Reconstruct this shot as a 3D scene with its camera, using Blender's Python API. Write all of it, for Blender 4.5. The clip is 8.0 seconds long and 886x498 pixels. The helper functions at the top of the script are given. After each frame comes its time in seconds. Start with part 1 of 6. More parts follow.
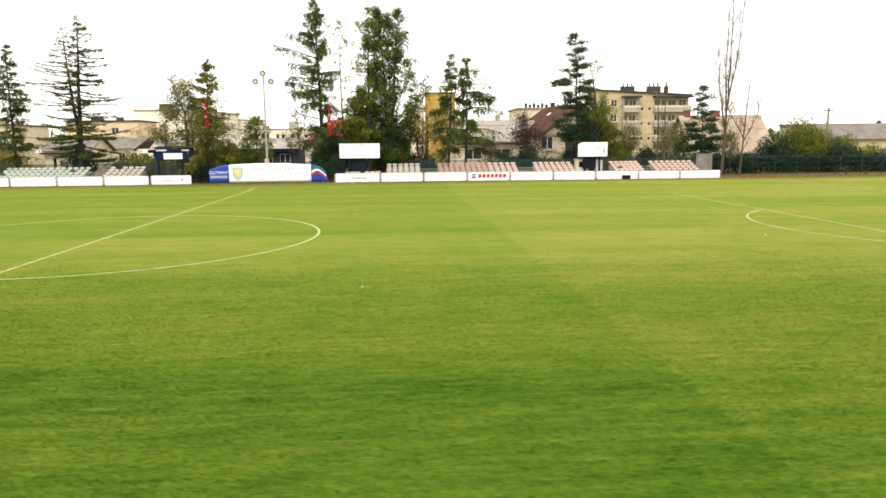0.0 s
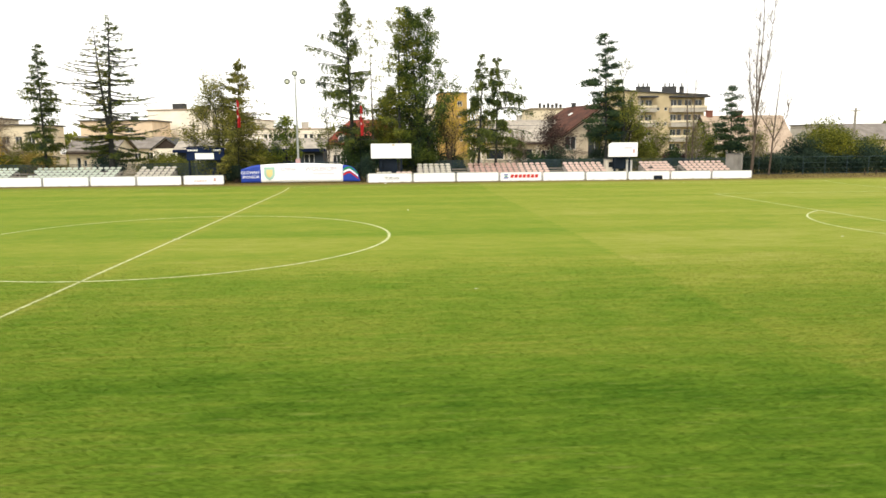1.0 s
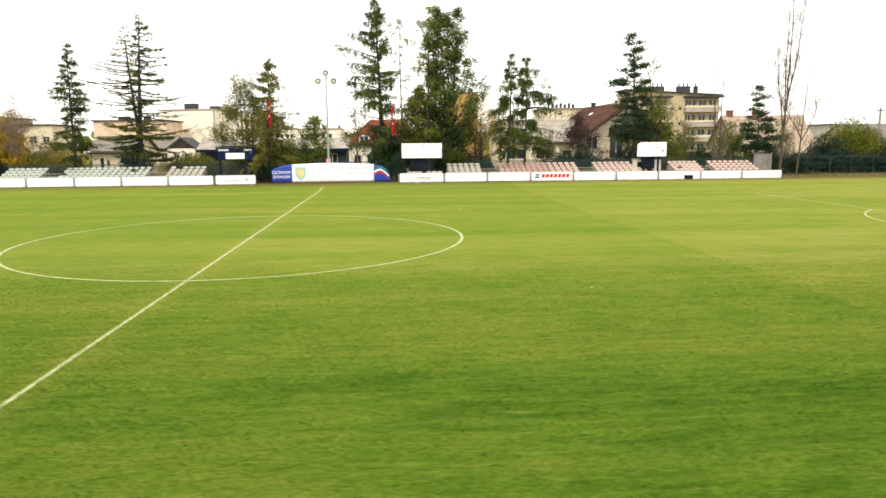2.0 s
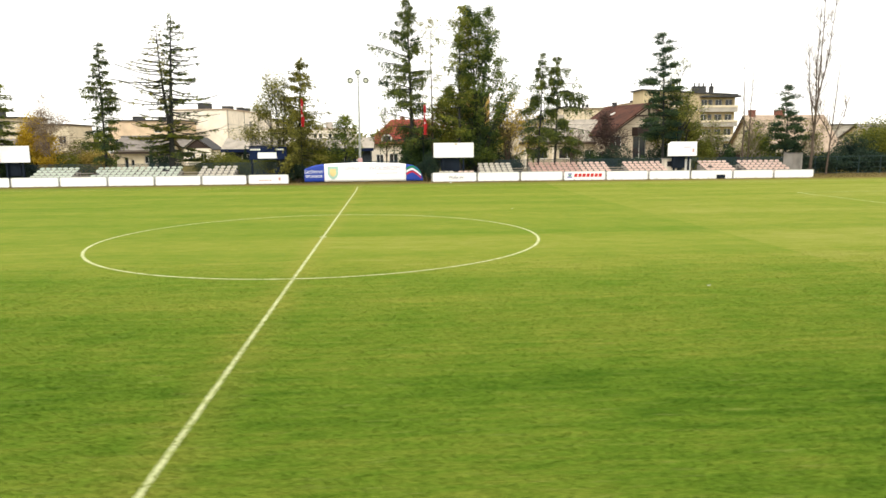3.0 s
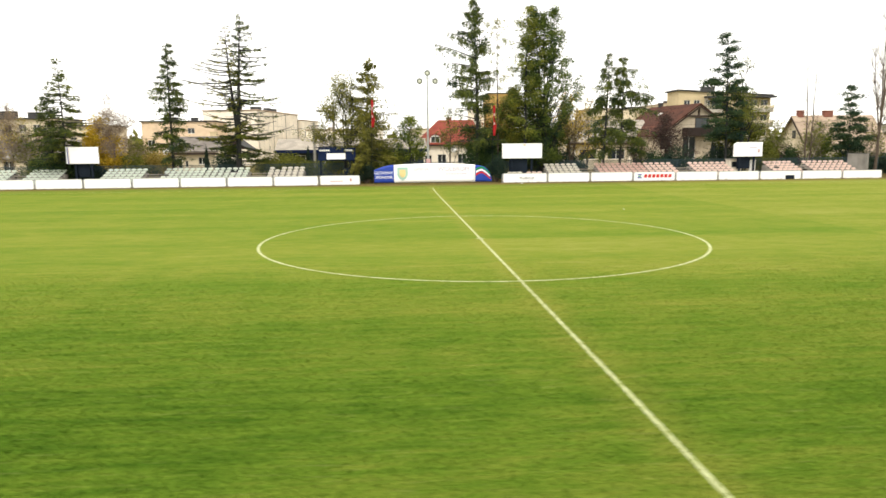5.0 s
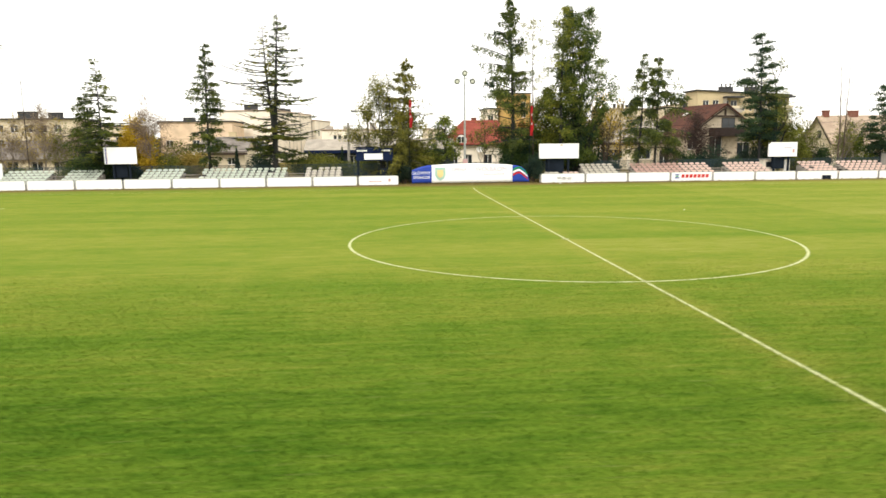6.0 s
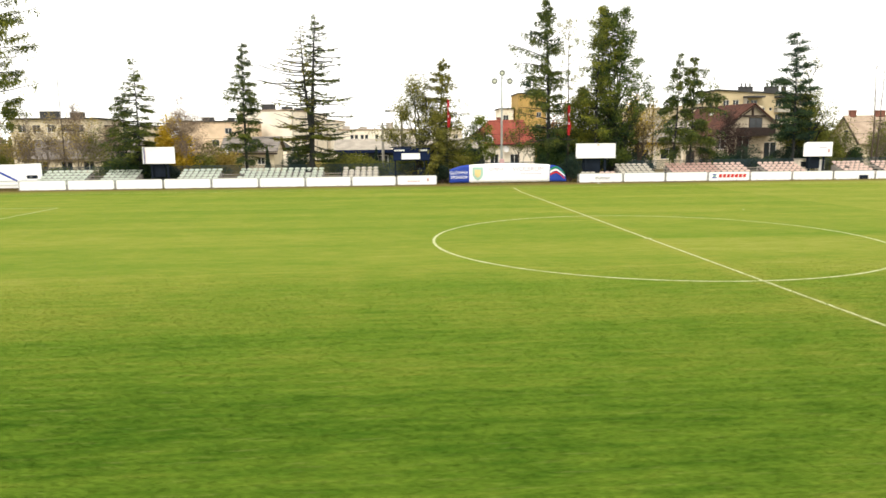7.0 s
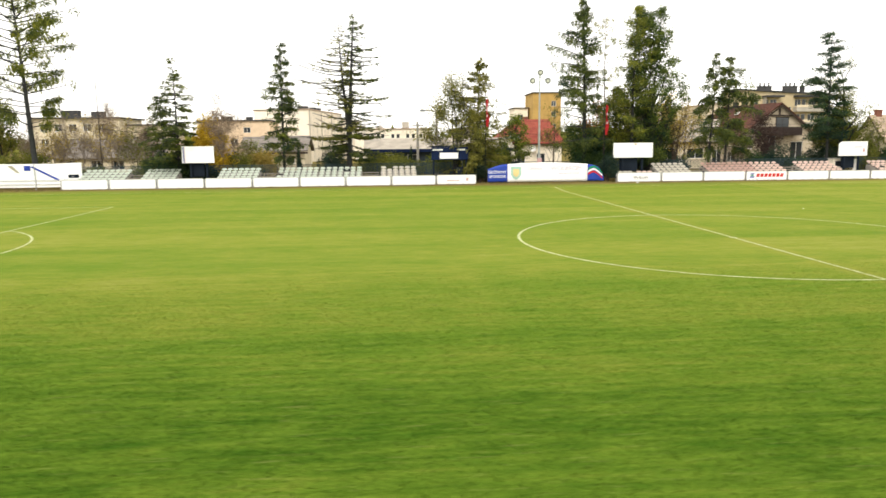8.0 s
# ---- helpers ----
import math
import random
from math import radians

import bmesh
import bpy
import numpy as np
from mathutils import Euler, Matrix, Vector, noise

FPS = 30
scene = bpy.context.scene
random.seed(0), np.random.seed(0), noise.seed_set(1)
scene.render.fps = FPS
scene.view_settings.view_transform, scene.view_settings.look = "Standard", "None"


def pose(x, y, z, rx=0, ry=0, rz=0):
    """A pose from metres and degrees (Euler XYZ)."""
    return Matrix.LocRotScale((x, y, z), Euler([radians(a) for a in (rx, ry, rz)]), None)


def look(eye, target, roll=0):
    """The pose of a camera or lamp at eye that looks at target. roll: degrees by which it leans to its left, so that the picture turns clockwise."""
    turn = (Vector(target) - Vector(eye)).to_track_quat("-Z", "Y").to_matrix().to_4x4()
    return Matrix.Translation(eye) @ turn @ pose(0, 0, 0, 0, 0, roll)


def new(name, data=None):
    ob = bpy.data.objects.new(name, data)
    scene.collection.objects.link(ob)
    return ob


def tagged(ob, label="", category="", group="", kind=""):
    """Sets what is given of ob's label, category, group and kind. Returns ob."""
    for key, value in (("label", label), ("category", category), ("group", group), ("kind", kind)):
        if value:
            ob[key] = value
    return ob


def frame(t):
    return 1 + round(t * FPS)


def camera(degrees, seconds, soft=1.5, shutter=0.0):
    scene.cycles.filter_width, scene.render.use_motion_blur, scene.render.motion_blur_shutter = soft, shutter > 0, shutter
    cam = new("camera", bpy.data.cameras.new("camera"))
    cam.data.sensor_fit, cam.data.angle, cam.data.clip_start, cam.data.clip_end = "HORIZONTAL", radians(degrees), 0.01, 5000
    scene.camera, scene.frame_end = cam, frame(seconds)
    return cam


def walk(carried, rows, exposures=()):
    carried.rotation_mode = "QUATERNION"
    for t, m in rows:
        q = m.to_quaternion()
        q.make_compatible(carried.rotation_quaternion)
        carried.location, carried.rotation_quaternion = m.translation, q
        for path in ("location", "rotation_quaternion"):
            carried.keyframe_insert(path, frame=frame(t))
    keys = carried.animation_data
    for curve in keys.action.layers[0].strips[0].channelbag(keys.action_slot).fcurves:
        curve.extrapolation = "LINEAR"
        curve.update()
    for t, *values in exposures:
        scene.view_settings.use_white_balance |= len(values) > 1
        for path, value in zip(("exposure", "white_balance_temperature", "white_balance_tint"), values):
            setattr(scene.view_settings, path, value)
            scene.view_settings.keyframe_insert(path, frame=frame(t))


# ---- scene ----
cam = camera(66.19, 8.0, soft=1.5, shutter=0.7)
# seconds, east, north, height, yaw, pitch, roll; the centre spot is the origin
ROWS = [
    (0.0, 12.596, -30.15, 3.96, -4.056, -8.889, 0.529),
    (0.5, 11.05, -29.981, 4.0, -4.085, -8.9, 0.495),
    (1.0, 9.406, -29.814, 4.025, -4.135, -8.912, 0.493),
    (1.5, 7.785, -29.69, 4.03, -4.248, -8.91, 0.5),
    (3.0, 2.93, -29.199, 3.945, -4.43, -8.866, 0.503),
    (3.5, 1.345, -29.022, 3.95, -4.42, -8.86, 0.512),
    (4.0, -0.45, -28.83, 3.95, -4.505, -8.84, 0.52),
    (4.5, -2.03, -28.67, 3.98, -4.435, -8.82, 0.545),
    (6.0, -7.44, -28.266, 4.085, -4.5, -8.825, 0.575),
    (6.5, -9.08, -28.16, 4.09, -4.39, -8.815, 0.578),
    (7.0, -10.88, -28.04, 4.103, -4.36, -8.831, 0.567),
    (7.5, -12.67, -27.94, 4.128, -4.363, -8.85, 0.575),
    (8.0, -14.596, -27.91, 4.149, -4.373, -8.89, 0.556),
]
walk(cam, [(t, pose(x, y, z, 90 + pitch, roll, yaw)) for t, x, y, z, yaw, pitch, roll in ROWS],
     exposures=[(0.0, 1.0), (8.0, 1.0)])

# ---- light: bright overcast sky, a weak wide sun behind it ----
SUN_ELEVATION, SUN_AZIMUTH = radians(48), radians(205)
world = bpy.data.worlds.new("overcast_sky")
scene.world = world
world.use_nodes = True
wn, wl = world.node_tree.nodes, world.node_tree.links
sky = wn.new("ShaderNodeTexSky")
sky.sky_type = "NISHITA"
sky.sun_disc = False
sky.sun_elevation, sky.sun_rotation = SUN_ELEVATION, SUN_AZIMUTH
scaled = wn.new("ShaderNodeVectorMath")
scaled.operation = "SCALE"
scaled.inputs["Scale"].default_value = 0.1
wl.new(sky.outputs["Color"], scaled.inputs[0])
cloud = wn.new("ShaderNodeMix")
cloud.data_type = "RGBA"
cloud.inputs["Factor"].default_value = 0.9
cloud.inputs["B"].default_value = (0.98, 0.94, 0.86, 1)
wl.new(scaled.outputs["Vector"], cloud.inputs["A"])
wl.new(cloud.outputs["Result"], wn["Background"].inputs["Color"])
wn["Background"].inputs["Strength"].default_value = 1.0
sun = new("sun", bpy.data.lights.new("sun", "SUN"))
sun.data.energy, sun.data.angle, sun.data.color = 1.2, radians(20), (1.0, 0.95, 0.86)
sun.matrix_world = look((0, 0, 60), (-60 * math.cos(SUN_ELEVATION) * math.sin(SUN_AZIMUTH),
                                    -60 * math.cos(SUN_ELEVATION) * math.cos(SUN_AZIMUTH),
                                    60 - 60 * math.sin(SUN_ELEVATION)))


# ---- materials ----
def nodes_of(name):
    m = bpy.data.materials.new(name)
    m.use_nodes = True
    n, l = m.node_tree.nodes, m.node_tree.links
    return m, n, l, n["Principled BSDF"]


def ramp(n, l, source, stops):
    r = n.new("ShaderNodeValToRGB")
    while len(r.color_ramp.elements) < len(stops):
        r.color_ramp.elements.new(0.5)
    for e, (p, c) in zip(r.color_ramp.elements, stops):
        e.position, e.color = p, (*c, 1)
    l.new(source, r.inputs["Fac"])
    return r.outputs["Color"]


def noise_tex(n, l, scale, detail=4, coord=None, rough=0.55):
    t = n.new("ShaderNodeTexNoise")
    t.inputs["Scale"].default_value, t.inputs["Detail"].default_value = scale, detail
    t.inputs["Roughness"].default_value = rough
    if coord is not None:
        l.new(coord, t.inputs["Vector"])
    return t.outputs["Fac"]


def mixed(n, l, fac, a, b, mode="MIX"):
    x = n.new("ShaderNodeMix")
    x.data_type, x.blend_type = "RGBA", mode
    for key, v in (("Factor", fac), ("A", a), ("B", b)):
        if isinstance(v, (int, float)):
            x.inputs[key].default_value = v
        elif isinstance(v, tuple):
            x.inputs[key].default_value = (*v, 1)
        else:
            l.new(v, x.inputs[key])
    return x.outputs["Result"]


def math_node(n, l, op, a, b=0.0, c=0.0):
    x = n.new("ShaderNodeMath")
    x.operation = op
    for i, v in enumerate((a, b, c)):
        if isinstance(v, (int, float)):
            x.inputs[i].default_value = v
        else:
            l.new(v, x.inputs[i])
    return x.outputs[0]


def bumped(n, l, p, height, strength, distance):
    b = n.new("ShaderNodeBump")
    b.inputs["Strength"].default_value, b.inputs["Distance"].default_value = strength, distance
    l.new(height, b.inputs["Height"])
    l.new(b.outputs["Normal"], p.inputs["Normal"])


def plain(name, colour, rough=0.7, metal=0.0, vary=0.25, coarse=1.2, fine=30, bump=0.15, dirt=None, gloss=0.2):
    """A surface with stains at one scale, grain at another and a shade of its own for each object."""
    m, n, l, p = nodes_of(name)
    where = n.new("ShaderNodeNewGeometry").outputs["Position"]
    big, small = noise_tex(n, l, coarse, 5, where), noise_tex(n, l, fine, 3, where)
    c = tuple(colour)
    low = dirt or tuple(v * (1 - vary) for v in c)
    high = tuple(min(1, v * (1 + vary * 0.35)) for v in c)
    col = ramp(n, l, big, [(0.25, low), (0.55, c), (0.8, high)])
    grain = ramp(n, l, small, [(0.3, (0.86, 0.86, 0.86)), (0.7, (1, 1, 1))])
    l.new(mixed(n, l, 0.8, col, grain, "MULTIPLY"), p.inputs["Base Color"])
    p.inputs["Roughness"].default_value, p.inputs["Metallic"].default_value = rough, metal
    p.inputs["Specular IOR Level"].default_value = gloss
    if bump:
        bumped(n, l, p, small, bump, 0.02)
    return m


def foliage(name, dark, light, accent=None):
    """Leaves: each leaf has its own shade between two greens, and light passes through."""
    m, n, l, p = nodes_of(name)
    geo = n.new("ShaderNodeNewGeometry")
    isle = geo.outputs["Random Per Island"]
    patch = noise_tex(n, l, 0.55, 3, geo.outputs["Position"])
    fac = math_node(n, l, "ADD", math_node(n, l, "MULTIPLY", isle, 0.42), math_node(n, l, "MULTIPLY_ADD", patch, 1.1, -0.2))
    stops = [(0.2, dark), (0.62, tuple((a + b) / 2 for a, b in zip(dark, light))), (0.9, light)]
    if accent:
        stops.append((0.97, accent))
    col = ramp(n, l, fac, stops)
    l.new(col, p.inputs["Base Color"])
    p.inputs["Roughness"].default_value = 0.75
    p.inputs["Specular IOR Level"].default_value = 0.2
    thin = n.new("ShaderNodeBsdfTranslucent")
    l.new(col, thin.inputs["Color"])
    both = n.new("ShaderNodeMixShader")
    both.inputs["Fac"].default_value = 0.45
    l.new(p.outputs["BSDF"], both.inputs[1])
    l.new(thin.outputs["BSDF"], both.inputs[2])
    l.new(both.outputs["Shader"], n["Material Output"].inputs["Surface"])
    return m


def turf(name, own_weight):
    """Mown pitch: bands along its length, a seam where the mowing turns, worn and greener patches, shade between blades
    painted into the near grass, dry verge beyond the boards.
    """
    m, n, l, p = nodes_of(name)
    where = n.new("ShaderNodeNewGeometry").outputs["Position"]
    sep = n.new("ShaderNodeSeparateXYZ")
    l.new(where, sep.inputs[0])
    x, y = sep.outputs["X"], sep.outputs["Y"]
    stretch = n.new("ShaderNodeMapping")
    stretch.inputs["Scale"].default_value = (0.22, 1.0, 1.0)
    l.new(where, stretch.inputs["Vector"])
    streak = stretch.outputs["Vector"]
    wide = noise_tex(n, l, 0.13, 4, streak)
    streaks = noise_tex(n, l, 1.3, 6, streak, 0.68)
    combed = noise_tex(n, l, 7.0, 4, streak, 0.7)
    patchy = noise_tex(n, l, 0.42, 3, where, 0.6)
    comb = n.new("ShaderNodeMapping")
    comb.inputs["Scale"].default_value = (0.42, 1.0, 1.0)
    l.new(where, comb.inputs["Vector"])
    clump = noise_tex(n, l, 2.6, 6, comb.outputs["Vector"], 0.7)
    blade = noise_tex(n, l, 30, 4, comb.outputs["Vector"], 0.75)
    tuft_map = n.new("ShaderNodeMapping")
    tuft_map.inputs["Scale"].default_value = (0.11, 1.0, 1.0)
    l.new(where, tuft_map.inputs["Vector"])
    tuft = noise_tex(n, l, 4.6, 5, tuft_map.outputs["Vector"], 0.62)
    straw = noise_tex(n, l, 11.0, 4, tuft_map.outputs["Vector"], 0.6)
    swath_map = n.new("ShaderNodeMapping")
    swath_map.inputs["Scale"].default_value = (0.05, 1.0, 1.0)
    l.new(where, swath_map.inputs["Vector"])
    swath = noise_tex(n, l, 0.55, 3, swath_map.outputs["Vector"], 0.6)
    # trodden ground where the halfway line meets the near touchline
    spot = n.new("ShaderNodeVectorMath")
    spot.operation = "MULTIPLY_ADD"
    spot.inputs[1].default_value, spot.inputs[2].default_value = (0.12, 0.2, 0.0), (-0.24, 4.7, 0.0)
    l.new(where, spot.inputs[0])
    far_off = n.new("ShaderNodeVectorMath")
    far_off.operation = "LENGTH"
    l.new(spot.outputs["Vector"], far_off.inputs[0])
    trodden = n.new("ShaderNodeMapRange")
    trodden.interpolation_type = "SMOOTHSTEP"
    for key, v in (("From Min", 0.2), ("From Max", 1.5), ("To Min", 0.075), ("To Max", 0.0)):
        trodden.inputs[key].default_value = v
    l.new(far_off.outputs["Value"], trodden.inputs["Value"])
    wob = math_node(n, l, "MULTIPLY", wide, 2.2)
    band = math_node(n, l, "SINE", math_node(n, l, "MULTIPLY_ADD", math_node(n, l, "ADD", y, wob), 2 * math.pi / 4.9, 2 * math.pi * 13.3 / 4.9 - math.pi / 2))
    turned = math_node(n, l, "GREATER_THAN", math_node(n, l, "ADD", x, math_node(n, l, "MULTIPLY", clump, 0.9)), 17.8)
    # near grass painted darker, for the shade seen when looking down between blades
    blade_shade = n.new("ShaderNodeMapRange")
    blade_shade.interpolation_type = "SMOOTHSTEP"
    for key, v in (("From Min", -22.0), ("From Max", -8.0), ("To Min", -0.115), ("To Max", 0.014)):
        blade_shade.inputs[key].default_value = v
    l.new(y, blade_shade.inputs["Value"])
    coarse_near = n.new("ShaderNodeMapRange")
    coarse_near.interpolation_type = "SMOOTHSTEP"
    for key, v in (("From Min", -20.0), ("From Max", 2.0), ("To Min", 0.34), ("To Max", 0.14)):
        coarse_near.inputs[key].default_value = v
    l.new(y, coarse_near.inputs["Value"])
    f = math_node(n, l, "MULTIPLY_ADD", band, 0.018, blade_shade.outputs["Result"])
    f = math_node(n, l, "ADD", f, math_node(n, l, "MULTIPLY", math_node(n, l, "SUBTRACT", tuft, 0.5), coarse_near.outputs["Result"]))
    for source, weight in ((wide, 0.42), (patchy, 0.16), (streaks, 0.17), (clump, 0.26), (combed, 0.14), (turned, 0.06), (swath, 0.2), (trodden.outputs["Result"], 1.0), (-0.202, 1.0)):
        f = math_node(n, l, "ADD", f, math_node(n, l, "MULTIPLY", source, weight))
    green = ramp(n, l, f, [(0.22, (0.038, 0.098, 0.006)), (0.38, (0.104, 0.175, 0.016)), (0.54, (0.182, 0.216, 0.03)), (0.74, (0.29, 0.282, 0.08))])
    tips = ramp(n, l, blade, [(0.28, (0.42, 0.5, 0.4)), (0.48, (0.95, 0.97, 0.9)), (0.7, (1.5, 1.38, 1.5))])
    green = mixed(n, l, 0.7, green, tips, "MULTIPLY")
    # grass yellowed on either side of the halfway line
    beside = n.new("ShaderNodeMapRange")
    for key, v in (("From Min", 0.1), ("From Max", 0.75), ("To Min", 0.38), ("To Max", 0.0)):
        beside.inputs[key].default_value = v
    l.new(math_node(n, l, "ABSOLUTE", math_node(n, l, "ADD", x, math_node(n, l, "MULTIPLY_ADD", tuft, 0.5, -0.25))), beside.inputs["Value"])
    green = mixed(n, l, math_node(n, l, "MULTIPLY", beside.outputs["Result"], clump), green, (0.3, 0.25, 0.055))
    flecks = ramp(n, l, straw, [(0.58, (0, 0, 0)), (0.76, (0.3, 0.3, 0.3))])
    green = mixed(n, l, flecks, green, (0.34, 0.31, 0.11))
    dry = ramp(n, l, math_node(n, l, "ADD", math_node(n, l, "MULTIPLY", clump, 0.6), math_node(n, l, "MULTIPLY", streaks, 0.4)),
               [(0.3, (0.07, 0.075, 0.015)), (0.5, (0.15, 0.12, 0.035)), (0.75, (0.24, 0.18, 0.08))])
    edge = math_node(n, l, "ADD", y, math_node(n, l, "MULTIPLY", streaks, 2.4))
    verge = n.new("ShaderNodeMapRange")
    verge.inputs["From Min"].default_value, verge.inputs["From Max"].default_value = 33.8, 36.2
    l.new(edge, verge.inputs["Value"])
    isle = n.new("ShaderNodeNewGeometry").outputs["Random Per Island"]
    own = ramp(n, l, isle, [(0.0, (0.55, 0.62, 0.5)), (0.5, (1, 1, 1)), (1.0, (1.6, 1.45, 1.9))])
    green = mixed(n, l, own_weight, green, own, "MULTIPLY")
    l.new(mixed(n, l, verge.outputs["Result"], green, dry), p.inputs["Base Color"])
    p.inputs["Roughness"].default_value = 0.95
    p.inputs["Specular IOR Level"].default_value = 0.03
    bumped(n, l, p, math_node(n, l, "ADD", blade, math_node(n, l, "MULTIPLY", clump, 1.5)), 0.8, 0.05)
    return m


def tiled_roof(name, a, b):
    """Roof covering with courses running along it."""
    m, n, l, p = nodes_of(name)
    where = n.new("ShaderNodeNewGeometry").outputs["Position"]
    w = n.new("ShaderNodeTexWave")
    w.bands_direction = "Z"
    w.inputs["Scale"].default_value, w.inputs["Distortion"].default_value = 2.2, 0.6
    l.new(where, w.inputs["Vector"])
    stain = noise_tex(n, l, 0.9, 5, where)
    col = ramp(n, l, stain, [(0.3, a), (0.7, b)])
    l.new(mixed(n, l, 0.35, col, w.outputs["Color"], "MULTIPLY"), p.inputs["Base Color"])
    p.inputs["Roughness"].default_value = 0.85
    p.inputs["Specular IOR Level"].default_value = 0.15
    bumped(n, l, p, w.outputs["Fac"], 0.4, 0.04)
    return m


def glass():
    m, n, l, p = nodes_of("window_glass")
    p.inputs["Base Color"].default_value = (0.025, 0.03, 0.035, 1)
    p.inputs["Roughness"].default_value = 0.12
    p.inputs["Specular IOR Level"].default_value = 0.5
    return m


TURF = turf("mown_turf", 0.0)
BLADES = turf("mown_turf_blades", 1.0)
LINE = plain("line_paint", (0.46, 0.49, 0.26), 0.95, vary=0.45, coarse=2.5, fine=26, bump=0.3, dirt=(0.26, 0.31, 0.08))
BOARD_WHITE = plain("board_white", (0.9, 0.9, 0.9), 0.45, vary=0.08, coarse=0.8)
BANNER_WHITE = plain("banner_white", (0.93, 0.93, 0.95), 0.5, vary=0.04, coarse=0.6)
BOARD_BACK = plain("board_edge_grey", (0.3, 0.31, 0.32), 0.5, metal=0.4)
STEEL = plain("galvanised_steel", (0.42, 0.43, 0.43), 0.45, metal=0.7)
DARK_STEEL = plain("dark_painted_steel", (0.012, 0.018, 0.028), 0.7, vary=0.4, gloss=0.08)
NAVY = plain("navy_panel", (0.008, 0.016, 0.05), 0.7, vary=0.3, gloss=0.08)
BLUE = plain("royal_blue_print", (0.025, 0.06, 0.36), 0.5, vary=0.2)
RED = plain("red_print", (0.55, 0.03, 0.03), 0.5, vary=0.2)
GREEN_PRINT = plain("green_print", (0.02, 0.25, 0.09), 0.5, vary=0.2)
CREST_GREEN = plain("crest_green_print", (0.38, 0.58, 0.5), 0.55, vary=0.15)
CREST_GOLD = plain("crest_gold_print", (0.75, 0.6, 0.28), 0.55, vary=0.2)
FAINT = plain("faded_lilac_print", (0.56, 0.5, 0.6), 0.55, vary=0.1)
FAINT_RED = plain("faded_red_print", (0.55, 0.35, 0.34), 0.55, vary=0.1)
INK = plain("dark_grey_print", (0.12, 0.11, 0.12), 0.55, vary=0.2)
FLAG_RED = plain("red_flag_cloth", (0.6, 0.035, 0.04), 0.8, vary=0.3)
SEAT_PINK = plain("faded_red_plastic", (0.86, 0.68, 0.6), 0.5, vary=0.06, coarse=0.4, fine=8, bump=0)
# darker copy of the faded red, with the hollow seats' shading in its colour
SEAT_ROSE = plain("shaded_red_plastic", (0.74, 0.52, 0.45), 0.5, vary=0.06, coarse=0.4, fine=8, bump=0)
SEAT_WHITE = plain("off_white_plastic", (0.74, 0.7, 0.61), 0.5, vary=0.06, coarse=0.4, fine=8, bump=0)
SEAT_GREEN = plain("faded_green_plastic", (0.72, 0.78, 0.69), 0.5, vary=0.06, coarse=0.4, fine=8, bump=0)
SEAT_DARKGREEN = plain("green_plastic", (0.4, 0.48, 0.39), 0.5, vary=0.06, coarse=0.4, fine=8, bump=0)
CONCRETE = plain("weathered_concrete", (0.32, 0.3, 0.27), 0.9, vary=0.4, coarse=0.9)
PLANK = plain("grey_weathered_timber", (0.25, 0.22, 0.18), 0.85, vary=0.4, coarse=2)
STONE_CREAM = plain("stained_cream_render", (0.52, 0.44, 0.33), 0.9, vary=0.35, coarse=0.8)
CREAM = plain("cream_render", (0.7, 0.61, 0.45), 0.9, vary=0.22, coarse=0.5)
YELLOW_RENDER = plain("straw_yellow_render", (0.56, 0.46, 0.29), 0.9, vary=0.22, coarse=0.5)
WHITE_RENDER = plain("pale_panel_render", (0.88, 0.8, 0.67), 0.9, vary=0.2, coarse=0.4)
AMBER_RENDER = plain("amber_render", (0.451, 0.295, 0.098), 0.9, vary=0.25, coarse=0.5)
ORANGE_RENDER = plain("peach_render", (0.74, 0.57, 0.4), 0.9, vary=0.25, coarse=0.5)
GREY_RENDER = plain("grey_render", (0.42, 0.39, 0.34), 0.9, vary=0.25, coarse=0.5)
TIMBER = plain("dark_stained_timber", (0.05, 0.035, 0.028), 0.7, vary=0.4, coarse=2)
FRAME_WHITE = plain("white_frame_paint", (0.75, 0.74, 0.7), 0.5, vary=0.1)
RED_TILE = tiled_roof("red_roof_tiles", (0.2, 0.042, 0.03), (0.32, 0.085, 0.058))
BROWN_TILE = tiled_roof("brown_roof_tiles", (0.045, 0.02, 0.014), (0.12, 0.045, 0.028))
PINK_TILE = tiled_roof("faded_pink_roof_tiles", (0.36, 0.27, 0.2), (0.52, 0.41, 0.31))
DARK_TIMBER = plain("dark_balcony_boards", (0.03, 0.02, 0.017), 0.7, vary=0.35)
SHED_BOARDS = plain("dark_shed_boards", (0.03, 0.04, 0.05), 0.8, vary=0.35)
GREY_SHEET = tiled_roof("grey_sheet_roof", (0.16, 0.14, 0.125), (0.28, 0.25, 0.22))
DARK_FELT = plain("dark_roof_felt", (0.06, 0.06, 0.06), 0.8, vary=0.4)
BRICK_RED = plain("red_chimney_brick", (0.22, 0.09, 0.065), 0.9, vary=0.3)
GLASS = glass()
BARK = plain("dark_conifer_bark", (0.042, 0.043, 0.042), 0.95, vary=0.4, coarse=4, fine=40, bump=0.5)
PALE_BARK = plain("pale_bark", (0.3, 0.25, 0.2), 0.95, vary=0.45, coarse=3, fine=40, bump=0.4)
TWIG = plain("brown_twigs", (0.095, 0.072, 0.055), 0.95, vary=0.4, coarse=3, fine=40, bump=0.2)
# most dark leaf colours hold a teal tint that imitates foliage in shadow
SPRUCE = foliage("spruce_needles", (0.008, 0.034, 0.029), (0.2, 0.225, 0.032))
LARCH = foliage("larch_needles", (0.018, 0.05, 0.026), (0.3, 0.3, 0.034))
